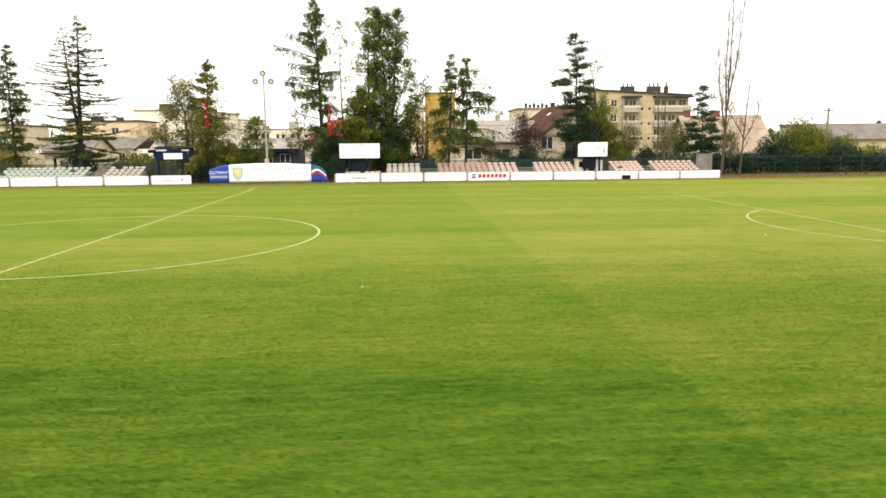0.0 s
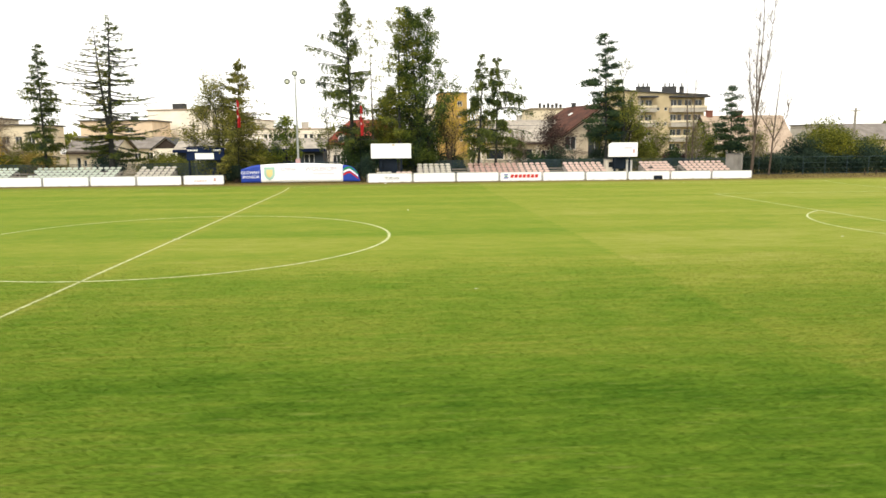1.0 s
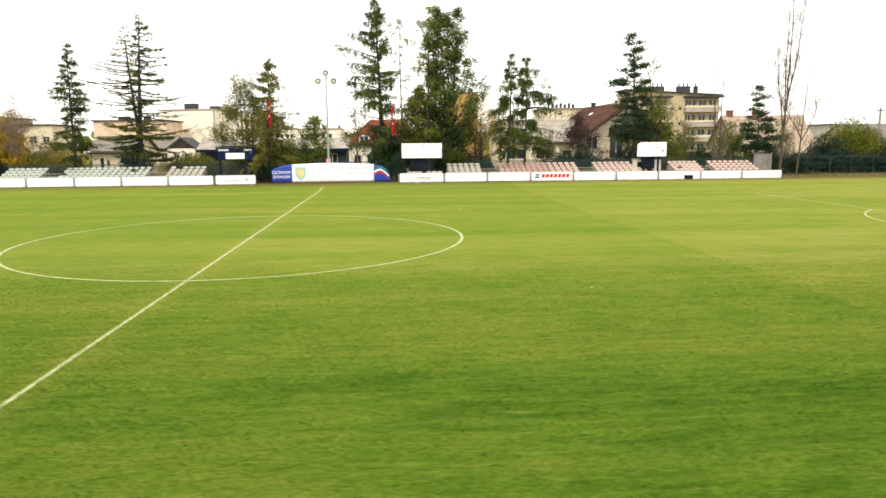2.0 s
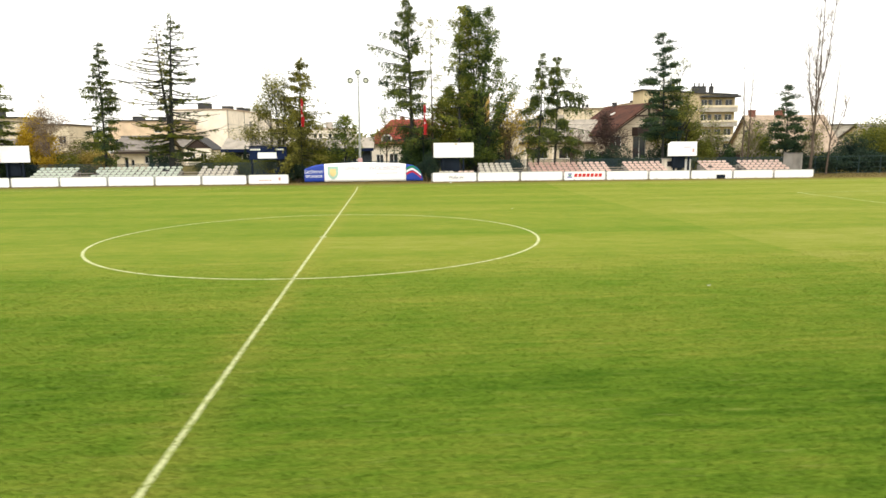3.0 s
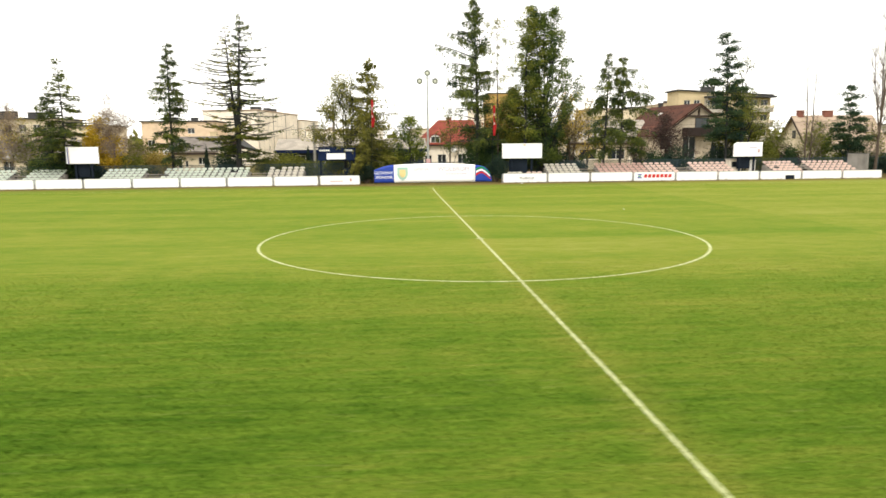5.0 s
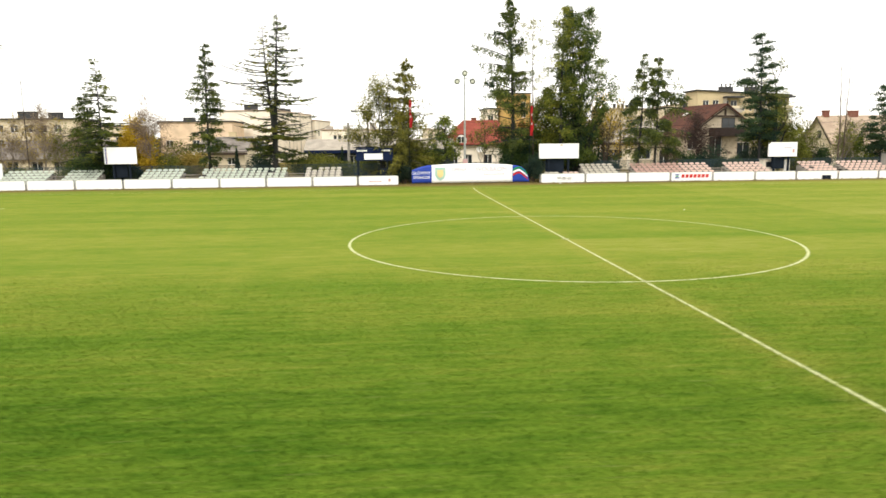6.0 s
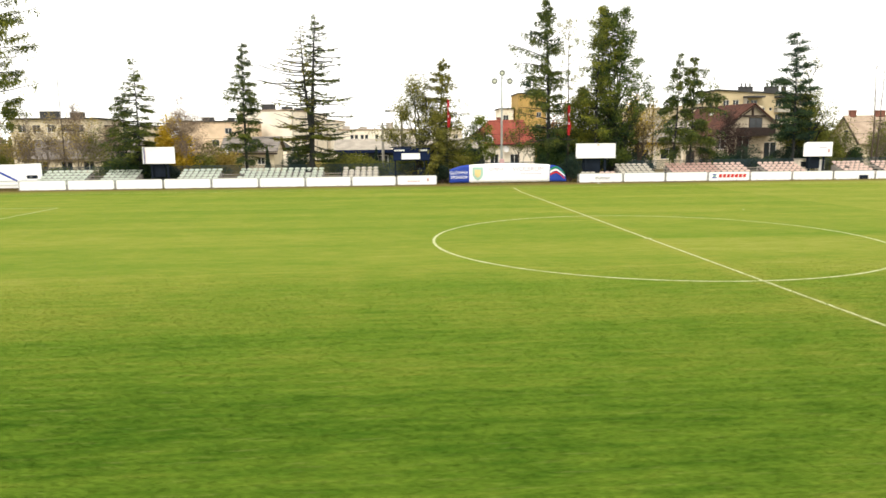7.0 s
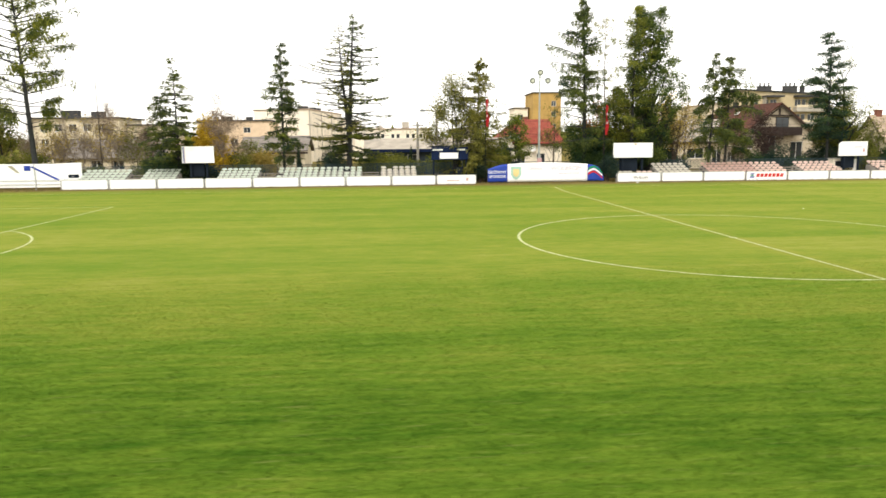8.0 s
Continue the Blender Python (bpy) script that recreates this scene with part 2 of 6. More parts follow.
BARELARCH = foliage("thin_olive_needles", (0.05, 0.064, 0.026), (0.34, 0.31, 0.055))
PALE_LARCH = foliage("pale_larch_needles", (0.14, 0.15, 0.04), (0.36, 0.33, 0.1))
PINE = foliage("pine_needles", (0.006, 0.03, 0.03), (0.085, 0.125, 0.04))
LEAF = foliage("green_leaves", (0.007, 0.04, 0.027), (0.27, 0.31, 0.028))
DENSELEAF = foliage("dense_dark_green_leaves", (0.006, 0.035, 0.027), (0.19, 0.235, 0.03))
OLIVEGREEN = foliage("olive_green_leaves", (0.018, 0.046, 0.02), (0.29, 0.285, 0.028))
EVERGREEN = foliage("evergreen_leaves", (0.006, 0.03, 0.026), (0.09, 0.14, 0.026))
OLIVE = foliage("olive_leaves", (0.04, 0.06, 0.012), (0.27, 0.27, 0.045))
AUTUMN = foliage("yellow_autumn_leaves", (0.4, 0.27, 0.02), (0.78, 0.56, 0.06))
RUST = foliage("rust_autumn_leaves", (0.2, 0.07, 0.02), (0.45, 0.2, 0.04))
DARKSHRUB = foliage("dark_hedge_leaves", (0.01, 0.03, 0.027), (0.06, 0.088, 0.045))
FINE_TWIG = foliage("fine_pale_twigs", (0.16, 0.115, 0.08), (0.4, 0.31, 0.22))
BLUESPRUCE = foliage("blue_spruce_needles", (0.02, 0.045, 0.055), (0.08, 0.12, 0.13))
GOLD = foliage("golden_olive_leaves", (0.2, 0.15, 0.03), (0.6, 0.46, 0.13))
PURPLE = foliage("brown_purple_leaves", (0.025, 0.018, 0.018), (0.1, 0.06, 0.05))


# ---- mesh helpers ----
def add_box(bm, x0, x1, y0, y1, z0, z1, bevel=0.0):
    r = bmesh.ops.create_cube(bm, size=1.0)
    vs = r["verts"]
    for v in vs:
        v.co = Vector(((x0 + x1) / 2 + v.co.x * (x1 - x0), (y0 + y1) / 2 + v.co.y * (y1 - y0), (z0 + z1) / 2 + v.co.z * (z1 - z0)))
    if bevel:
        bmesh.ops.bevel(bm, geom=list({e for v in vs for e in v.link_edges}), offset=bevel, segments=1, affect="EDGES")


def add_tube(bm, points, radii, sides=8):
    rings = []
    for i, (q, r) in enumerate(zip(points, radii)):
        a = Vector(points[max(i - 1, 0)])
        b = Vector(points[min(i + 1, len(points) - 1)])
        turn = (b - a).to_track_quat("Z", "Y")
        rings.append([bm.verts.new(Vector(q) + turn @ Vector((r * math.cos(2 * math.pi * k / sides), r * math.sin(2 * math.pi * k / sides), 0)))
                      for k in range(sides)])
    for a, b in zip(rings, rings[1:]):
        for k in range(sides):
            bm.faces.new((a[k], a[(k + 1) % sides], b[(k + 1) % sides], b[k]))
    bm.faces.new(list(reversed(rings[0])))
    bm.faces.new(rings[-1])


def add_prism(bm, outline, y0, y1):
    """A slab with the given outline of x, z pairs between two depths."""
    f = [bm.verts.new((x, y0, z)) for x, z in outline]
    b = [bm.verts.new((x, y1, z)) for x, z in outline]
    k = len(outline)
    bm.faces.new(f)
    bm.faces.new(list(reversed(b)))
    for i in range(k):
        j = (i + 1) % k
        bm.faces.new((f[j], f[i], b[i], b[j]))


def finish(bm, name, material):
    bmesh.ops.recalc_face_normals(bm, faces=bm.faces)
    me = bpy.data.meshes.new(name)
    bm.to_mesh(me)
    bm.free()
    me.materials.append(material)
    return me


def part(name, bm, material, parent=None, label="", at=None):
    """One mesh object from a bmesh (or a ready mesh), under a thing or under a part."""
    me = bm if isinstance(bm, bpy.types.Mesh) else finish(bm, name, material)
    ob = new(name, me)
    if parent is not None:
        ob.parent = parent
    if at is not None:
        ob.matrix_basis = at
    if label:
        tagged(ob, label)
    return ob


def box_part(name, dims, material, parent, bevel=0.0, label="", at=None):
    bm = bmesh.new()
    add_box(bm, *dims, bevel=bevel)
    return part(name, bm, material, parent, label, at)


def thing(name, at, label, category, group=""):
    ob = new(name)
    ob.empty_display_size = 0.3
    ob.matrix_basis = at
    return tagged(ob, label, category, group)


def raw_mesh(name, verts, faces, material):
    me = bpy.data.meshes.new(name)
    me.from_pydata([tuple(v) for v in verts], [], faces)
    me.materials.append(material)
    return me


def quad_mesh(name, corners, material):
    """A mesh of loose quads from an (n, 4, 3) array."""
    n = len(corners)
    me = bpy.data.meshes.new(name)
    me.vertices.add(4 * n)
    me.vertices.foreach_set("co", np.asarray(corners, dtype=np.float32).ravel())
    me.loops.add(4 * n)
    me.loops.foreach_set("vertex_index", np.arange(4 * n, dtype=np.int32))
    me.polygons.add(n)
    me.polygons.foreach_set("loop_start", np.arange(0, 4 * n, 4, dtype=np.int32))
    me.update(calc_edges=True)
    me.materials.append(material)
    return me


def text_mesh(words, size, material, depth=0.006):
    curve = bpy.data.curves.new("lettering", "FONT")
    curve.body, curve.size, curve.extrude = words, size, depth
    curve.align_x, curve.align_y = "CENTER", "CENTER"
    tmp = new("lettering", curve)
    me = bpy.data.meshes.new_from_object(tmp.evaluated_get(bpy.context.evaluated_depsgraph_get()))
    bpy.data.objects.remove(tmp)
    bpy.data.curves.remove(curve)
    me.materials.clear()
    me.materials.append(material)
    return me


def ground_z(x, y):
    """The pitch is level; the verge beyond the far touchline rises a little."""
    s = min(1.0, max(0.0, (y - 28.0) / 8.0))
    return 0.25 * s * s * (3 - 2 * s)


# ---- ground ----
xs = np.unique(np.concatenate([np.array([-2500, -1200, -600, -300, -160]), np.arange(-110, 151, 5.0), np.array([220, 400, 700, 1300, 2500])]))
ys = np.unique(np.concatenate([np.array([-1500, -600, -250, -120, -70]), np.arange(-45, 28, 6.0), np.arange(28, 37, 0.5), np.arange(37, 140, 6.0),
                               np.array([200, 350, 700, 1400, 3000])]))
gv = [(x, y, ground_z(x, y)) for y in ys for x in xs]
gf = [(j * len(xs) + i, j * len(xs) + i + 1, (j + 1) * len(xs) + i + 1, (j + 1) * len(xs) + i)
      for j in range(len(ys) - 1) for i in range(len(xs) - 1)]
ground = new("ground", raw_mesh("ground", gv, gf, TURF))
for q in ground.data.polygons:
    q.use_smooth = True
tagged(ground, "mown green football pitch grass with a dry brown verge", "ground", kind="structure")

# ---- pitch markings, 100 by 64 m ----
HALF_L, HALF_W, LINE_W = 50.15, 32.05, 0.09
markings = thing("pitch_markings", pose(0, 0, 0), "white painted lines worn into the football pitch grass", "pitch markings")
tagged(markings, kind="structure")


def strip(name, path, width=LINE_W):
    """A painted line along a path of x, y, a few millimetres above the grass."""
    bm = bmesh.new()
    rows = []
    for i, (x, y) in enumerate(path):
        a, b = Vector(path[max(i - 1, 0)]), Vector(path[min(i + 1, len(path) - 1)])
        d = (b - a).normalized()
        w = width / 2 * (1 + 0.16 * noise.noise((x * 1.7, y * 1.7, 3)))
        rows.append([bm.verts.new((x - d.y * s * w, y + d.x * s * w, ground_z(x, y) + 0.008)) for s in (-1, 1)])
    for p0, p1 in zip(rows, rows[1:]):
        bm.faces.new((p0[0], p0[1], p1[1], p1[0]))
    return part(name, bm, LINE, markings)


def span(a, b, step=0.4):
    k = max(2, int(math.dist(a, b) / step))
    return [(a[0] + (b[0] - a[0]) * i / k, a[1] + (b[1] - a[1]) * i / k) for i in range(k + 1)]


def arc(cx, cy, r, a0, a1, k=120):
    return [(cx + r * math.cos(a0 + (a1 - a0) * i / k), cy + r * math.sin(a0 + (a1 - a0) * i / k)) for i in range(k + 1)]


strip("halfway_line", span((0, -HALF_W), (0, HALF_W)))
strip("centre_circle", arc(0, 0, 9.15, 0, 2 * math.pi, 200), 0.105)
strip("centre_spot", arc(0, 0, 0.08, 0, 2 * math.pi, 16), 0.16)
for s in (-1, 1):
    strip("goal_line", span((s * HALF_L, -HALF_W), (s * HALF_L, HALF_W)))
    strip("touchline", span((-HALF_L, s * HALF_W), (HALF_L, s * HALF_W)), 0.06)
    bx = s * (HALF_L - 16.5)
    strip("penalty_area_line", span((bx, -20.16), (bx, 20.16)))
    gx = s * (HALF_L - 5.5)
    strip("goal_area_line", span((gx, -9.16), (gx, 9.16)))
    for e in (-1, 1):
        strip("penalty_area_line", span((bx, e * 20.16), (s * HALF_L, e * 20.16)))
        strip("goal_area_line", span((gx, e * 9.16), (s * HALF_L, e * 9.16)))
    px = s * (HALF_L - 11)
    half = math.acos(5.5 / 9.15)
    mid = math.pi if s > 0 else 0
    strip("penalty_arc", arc(px, 0, 9.15, mid - half, mid + half, 80))

PALE_SHEET = tiled_roof("pale_grey_sheet_roof", (0.3, 0.27, 0.23), (0.48, 0.43, 0.36))

# ---- houses and flats behind the ground ----
def wall_mesh(name, width, height, holes, thick, material):
    """A wall in the x-z plane, its face at y = 0, with real rectangular openings (x0, x1, z0, z1)."""
    holes = [tuple(round(v, 3) for v in h) for h in holes]
    gx = sorted({0.0, width, *[v for h in holes for v in h[:2]]})
    gz = sorted({0.0, height, *[v for h in holes for v in h[2:]]})
    bm = bmesh.new()
    cache = {}

    def vert(x, y, z):
        key = (round(x, 4), y, round(z, 4))
        if key not in cache:
            cache[key] = bm.verts.new((x, y, z))
        return cache[key]

    def solid(i, k):
        if not (0 <= i < len(gx) - 1 and 0 <= k < len(gz) - 1):
            return False
        cx, cz = (gx[i] + gx[i + 1]) / 2, (gz[k] + gz[k + 1]) / 2
        return not any(h[0] < cx < h[1] and h[2] < cz < h[3] for h in holes)

    for i in range(len(gx) - 1):
        for k in range(len(gz) - 1):
            if not solid(i, k):
                continue
            a, b, c, d = gx[i], gx[i + 1], gz[k], gz[k + 1]
            bm.faces.new((vert(a, 0, c), vert(b, 0, c), vert(b, 0, d), vert(a, 0, d)))
            bm.faces.new((vert(a, thick, d), vert(b, thick, d), vert(b, thick, c), vert(a, thick, c)))
            for di, dk, p, q in ((-1, 0, (a, c), (a, d)), (1, 0, (b, c), (b, d)), (0, -1, (a, c), (b, c)), (0, 1, (a, d), (b, d))):
                if not solid(i + di, k + dk):
                    bm.faces.new((vert(p[0], 0, p[1]), vert(q[0], 0, q[1]), vert(q[0], thick, q[1]), vert(p[0], thick, p[1])))
    return finish(bm, name, material)


WINDOW_CACHE = {}


def window_pair(w, h):
    key = (round(w, 2), round(h, 2))
    if key not in WINDOW_CACHE:
        bm = bmesh.new()
        t = 0.07
        add_box(bm, 0, w, 0, 0.06, 0, t)
        add_box(bm, 0, w, 0, 0.06, h - t, h)
        add_box(bm, 0, t, 0, 0.06, t, h - t)
        add_box(bm, w - t, w, 0, 0.06, t, h - t)
        if w > 0.9:
            add_box(bm, w / 2 - t / 2, w / 2 + t / 2, 0, 0.06, t, h - t)
        f = finish(bm, "window", FRAME_WHITE)
        bm = bmesh.new()
        add_box(bm, t * 0.5, w - t * 0.5, 0.02, 0.04, t * 0.5, h - t * 0.5)
        WINDOW_CACHE[key] = (f, finish(bm, "pane", GLASS))
    return WINDOW_CACHE[key]


def windowed_wall(parent, at, width, height, holes, material, thick=0.3, label=""):
    """A wall with openings; a framed window stands back in each."""
    part("wall", wall_mesh("wall", width, height, holes, thick, material), material, parent, label, at)
    for x0, x1, z0, z1 in holes:
        f, g = window_pair(x1 - x0, z1 - z0)
        w = part("window", f, None, parent, at=at @ pose(x0, 0.12, z0))
        part("pane", g, None, w)


def block(name, at, label, category, w, d, h, material, front=(), right=(), left=(), roof=DARK_FELT, over=0.35, lift=0.0):
    """A flat-roofed building: four walls, a roof slab with an eaves edge; lift: how much higher the roof stands at its left end."""
    b = thing(name, at, label, category)
    windowed_wall(b, pose(0, 0, 0), w, h, front, material)
    windowed_wall(b, pose(w, 0.3, 0, 0, 0, 90), d - 0.6, h, right, material)
    windowed_wall(b, pose(0, d - 0.3, 0, 0, 0, -90), d - 0.6, h, left, material)
    windowed_wall(b, pose(w, d, 0, 0, 0, 180), w, h, (), material)
    bm = bmesh.new()
    if lift:
        add_prism(bm, [(-over, h + lift + 0.02), (w + over, h + 0.02), (w + over, h + 0.27), (-over, h + lift + 0.27)], -over, d + over)
        wedge = bmesh.new()
        add_prism(wedge, [(0, h + 0.001), (w, h + 0.001), (0, h + lift)], 0, d)
        part("parapet", wedge, material, b)
    else:
        add_box(bm, -over, w + over, -over, d + over, h + 0.002, h + 0.25, 0.03)
    part("roof", bm, roof, b)
    return b


def grid_holes(w, xs0, zs0, ww, hh):
    return [(x, x + ww, z, z + hh) for x in xs0 for z in zs0 if x + ww < w]


def chimney(parent, x, y, z0, z1, sx=0.7, sy=0.7, material=None, pots=0):
    bm = bmesh.new()
    add_box(bm, x - sx / 2, x + sx / 2, y - sy / 2, y + sy / 2, z0, z1, 0.02)
    add_box(bm, x - sx / 2 - 0.06, x + sx / 2 + 0.06, y - sy / 2 - 0.06, y + sy / 2 + 0.06, z1 + 0.001, z1 + 0.12)
    c = part("chimney", bm, material or GREY_RENDER, parent)
    for k in range(pots):
        bm = bmesh.new()
        px0 = x - sx / 2 + sx * (k + 0.5) / pots
        add_tube(bm, [(px0, y, z1 + 0.1), (px0, y, z1 + 0.55), (px0, y, z1 + 0.75)], [0.16, 0.13, 0.2], 8)
        part("chimney_pot", bm, DARK_FELT, c)
    return c


def gable_roof(parent, w, d, eave, ridge, material, over=0.45, along="x", thick=0.16):
    """Two roof slopes; along: the axis of the ridge."""
    for s in (0, 1):
        bm = bmesh.new()
        if along == "x":
            run = d / 2 + over
            drop = (ridge - eave) / (d / 2) * over
            y_e = -over if s == 0 else d + over
            pts = [(-over, y_e, eave - drop), (w + over, y_e, eave - drop), (w + over, d / 2, ridge), (-over, d / 2, ridge)]
        else:
            drop = (ridge - eave) / (w / 2) * over
            x_e = -over if s == 0 else w + over
            pts = [(x_e, -over, eave - drop), (x_e, d + over, eave - drop), (w / 2, d + over, ridge), (w / 2, -over, ridge)]
        lo = [bm.verts.new(p) for p in pts]
        hi = [bm.verts.new((p[0], p[1], p[2] + thick)) for p in pts]
        bm.faces.new(lo), bm.faces.new(hi)
        for i in range(4):
            bm.faces.new((lo[i], lo[(i + 1) % 4], hi[(i + 1) % 4], hi[i]))
        part("roof", bm, material, parent)


def gable_house(name, at, label, w, d, eave, ridge, wall_mat, roof_mat, along="x", front=(), left=(), right=()):
    b = thing(name, at, label, "house")
    windowed_wall(b, pose(0, 0, 0), w, eave, front, wall_mat)
    windowed_wall(b, pose(w, 0.3, 0, 0, 0, 90), d - 0.6, eave, right, wall_mat)
    windowed_wall(b, pose(0, d - 0.3, 0, 0, 0, -90), d - 0.6, eave, left, wall_mat)
    windowed_wall(b, pose(w, d, 0, 0, 0, 180), w, eave, (), wall_mat)
    for s in (0, 1):
        bm = bmesh.new()
        if along == "x":
            x0, x1 = (0.0, 0.3) if s == 0 else (w - 0.3, w)
            f = [(0.0, eave), (d, eave), (d / 2, ridge - 0.02)]
            a = [bm.verts.new((x0, y, z + 0.002)) for y, z in f]
            c = [bm.verts.new((x1, y, z + 0.002)) for y, z in f]
        else:
            y0, y1 = (0.0, 0.3) if s == 0 else (d - 0.3, d)
            f = [(0.0, eave), (w, eave), (w / 2, ridge - 0.02)]
            a = [bm.verts.new((x, y0, z + 0.002)) for x, z in f]
            c = [bm.verts.new((x, y1, z + 0.002)) for x, z in f]
        bm.faces.new(a), bm.faces.new(c)
        for i in range(3):
            bm.faces.new((a[i], a[(i + 1) % 3], c[(i + 1) % 3], c[i]))
        part("gable", bm, wall_mat, b)
    gable_roof(b, w, d, eave, ridge, roof_mat, along=along)
    return b


def balcony(parent, x0, x1, y, z, depth=1.3, material=None, rail=1.0):
    bm = bmesh.new()
    add_box(bm, x0, x1, y - depth, y - 0.002, z - 0.16, z)
    add_box(bm, x0, x1, y - depth, y - depth + 0.09, z + 0.002, z + rail, 0.01)
    add_box(bm, x0, x0 + 0.09, y - depth + 0.092, y - 0.002, z + 0.002, z + rail)
    add_box(bm, x1 - 0.09, x1, y - depth + 0.092, y - 0.002, z + 0.002, z + rail)
    return part("balcony", bm, material or FRAME_WHITE, parent)


G = 0.25
# four-storey flats; the roof falls a little towards the east
floors = [0.95, 3.7, 6.45, 9.2]
fr = grid_holes(18, [1.1, 3.0], [f + 0.9 for f in floors], 1.2, 1.3)
for f in floors:
    fr += [(5.3, 6.2, f + 0.1, f + 2.15), (6.5, 7.8, f + 0.85, f + 2.15), (11.4, 12.6, f + 0.85, f + 2.2), (12.75, 13.6, f + 0.1, f + 2.2),
           (14.1, 15.5, f + 0.85, f + 2.2), (16.1, 17.5, f + 0.85, f + 2.2)]
    if f > 1:
        fr += [(8.75, 9.35, f + 0.15, f + 0.8), (10.2, 10.8, f + 0.15, f + 0.8)]
flats = block("apartment_building", pose(50.5, 98, G), "straw-yellow four-storey block of flats with pale balconies", "apartment building",
              18, 5.4, 12.1, YELLOW_RENDER, front=fr, over=0.4, lift=1.0)
for f in floors:
    for x0, x1 in ((5.0, 8.25), (11.1, 17.98)):
        b = balcony(flats, x0, x1, 0, f, material=GREY_RENDER, rail=0.62)
        box_part("parapet_cap", (x0 - 0.03, x1 + 0.03, -1.36, -1.16, f + 0.622, f + 1.05), CREAM, b, 0.02, "pale cream parapet band")
    if f > 1:
        box_part("door_shade", (5.02, 5.1, -1.25, -0.01, f + 1.06, f + 2.5), GREY_RENDER, flats)
for x0, x1 in ((4.9, 8.4), (11.0, 18.3)):
    box_part("canopy", (x0, x1, -1.7, -0.002, 11.72, 12.05), DARK_FELT, flats, 0.02)
box_part("rear_wing", (-0.3, 17.6, 5.85, 22.0, 0, 11.0), CREAM, flats, 0.02, "lower pale rear wing")
box_part("rear_roof", (-0.5, 17.8, 5.84, 22.2, 11.002, 11.2), PINK_TILE, flats, 0.02)
box_part("vent", (0.6, 1.5, 8.0, 8.8, 11.202, 11.75), DARK_FELT, flats, 0.02)
for x, w, z in ((7.4, 2.6, 12.9), (12.6, 2.6, 12.7), (15.1, 0.6, 12.55)):
    chimney(flats, x, 4, z, 14.0, w, 0.8, DARK_FELT, pots=3 if w > 1 else 1)

# flats behind it, seen over the brown house
farflats = block("apartment_building", pose(38.9, 115, G), "pale block of flats with a row of roof vents", "apartment building",
                 9.5, 12, 10.6, CREAM, front=grid_holes(9.5, [1, 3.4, 5.8], [1, 3.9, 6.8], 1.5, 1.4), roof=PALE_SHEET)
for k in range(6):
    chimney(farflats, 2.0 + 0.9 * k, 2, 10.85, 11.75 - 0.25 * (k % 2), 0.5, 0.4, DARK_FELT)

# white house with the gable to the side, pink tiled roof, two brick chimneys
gh = gable_house("gabled_house", pose(52.7, 60.7, G), "white rendered house with faded pink tiled roof and brick chimneys", 11.0, 6.6, 3.6, 7.0,
                 CREAM, PINK_TILE, front=grid_holes(11, [1.4, 4.6, 8.2], [1.0], 1.4, 1.3), left=[(1.2, 2.2, 1.0, 2.3), (3.8, 4.8, 0.3, 2.3)])
box_part("attic_window", (-0.05, -0.003, 2.7, 3.5, 4.0, 5.1), GLASS, gh)
chimney(gh, 0.8, 3.3, 6.9, 7.75, 0.8, 0.6, BRICK_RED)
chimney(gh, 4.8, 3.3, 6.9, 7.7, 1.3, 0.6, BRICK_RED)
for sgn, foot in ((1, -0.45), (-1, 7.05)):
    bm = bmesh.new()
    add_prism(bm, [(foot, 3.12), (foot + sgn * 0.3, 3.1), (3.3, 6.78), (3.3, 7.05)], 0, 0.07)
    part("bargeboard", bm, TIMBER, gh, at=pose(-0.47, 0, 0, 0, 0, 90))
porch = gable_house("garden_shed", pose(56.5, 53.6, G), "low shed with faded pink roof in front of a house", 4.6, 3.2, 2.2, 3.6, CREAM, PINK_TILE, front=[(1.6, 2.6, 0.8, 1.8)])

# big house with brown roof and timber balcony
bh = gable_house("balcony_house", pose(31.98, 60.5, G, 0, 0, 14), "house with steep brown tiled roof and dark timber balcony", 12.2, 10.3, 4.7, 8.65,
                 STONE_CREAM, BROWN_TILE, along="y", front=[(0.3, 2.0, 2.7, 4.4), (3.8, 5.9, 1.4, 4.4), (8.4, 10.6, 0.9, 3.6)], left=grid_holes(9.6, [1.4, 4.4, 7.4], [1.0], 1.4, 1.3))
balcony(bh, 3.6, 9.0, 0, 4.6, 1.3, DARK_TIMBER, 0.95)
up = box_part("upper_window", (5.6, 7.8, -0.06, -0.003, 4.75, 6.9), DARK_TIMBER, bh)
for k in (0, 1):
    box_part("pane", (5.68 + 1.06 * k, 6.66 + 1.06 * k, -0.075, -0.062, 4.85, 6.8), GLASS, up)
box_part("beam", (3.9, 8.3, -0.2, -0.004, 7.0, 7.2), TIMBER, bh)
box_part("king_post", (6.0, 6.2, -0.2, -0.004, 7.202, 8.35), TIMBER, bh)
for sgn, foot in ((1, 0.0), (-1, 12.2)):
    bm = bmesh.new()
    add_prism(bm, [(foot - sgn * 0.45, 4.38), (foot - sgn * 0.2, 4.32), (6.1, 8.26), (6.1, 8.5)], -0.52, -0.452)
    part("bargeboard", bm, TIMBER, bh)
slope = math.degrees(math.atan2(3.95, 6.1))
bm = bmesh.new()
add_box(bm, -0.3, 0.3, -0.3, 0.3, 0.0, 0.09, 0.02)
skylight = part("skylight", bm, FRAME_WHITE, bh, "small white roof window", at=pose(4.1, 5.6, 4.7 + 3.95 * 4.1 / 6.1 + 0.19, 0, -slope, 0))
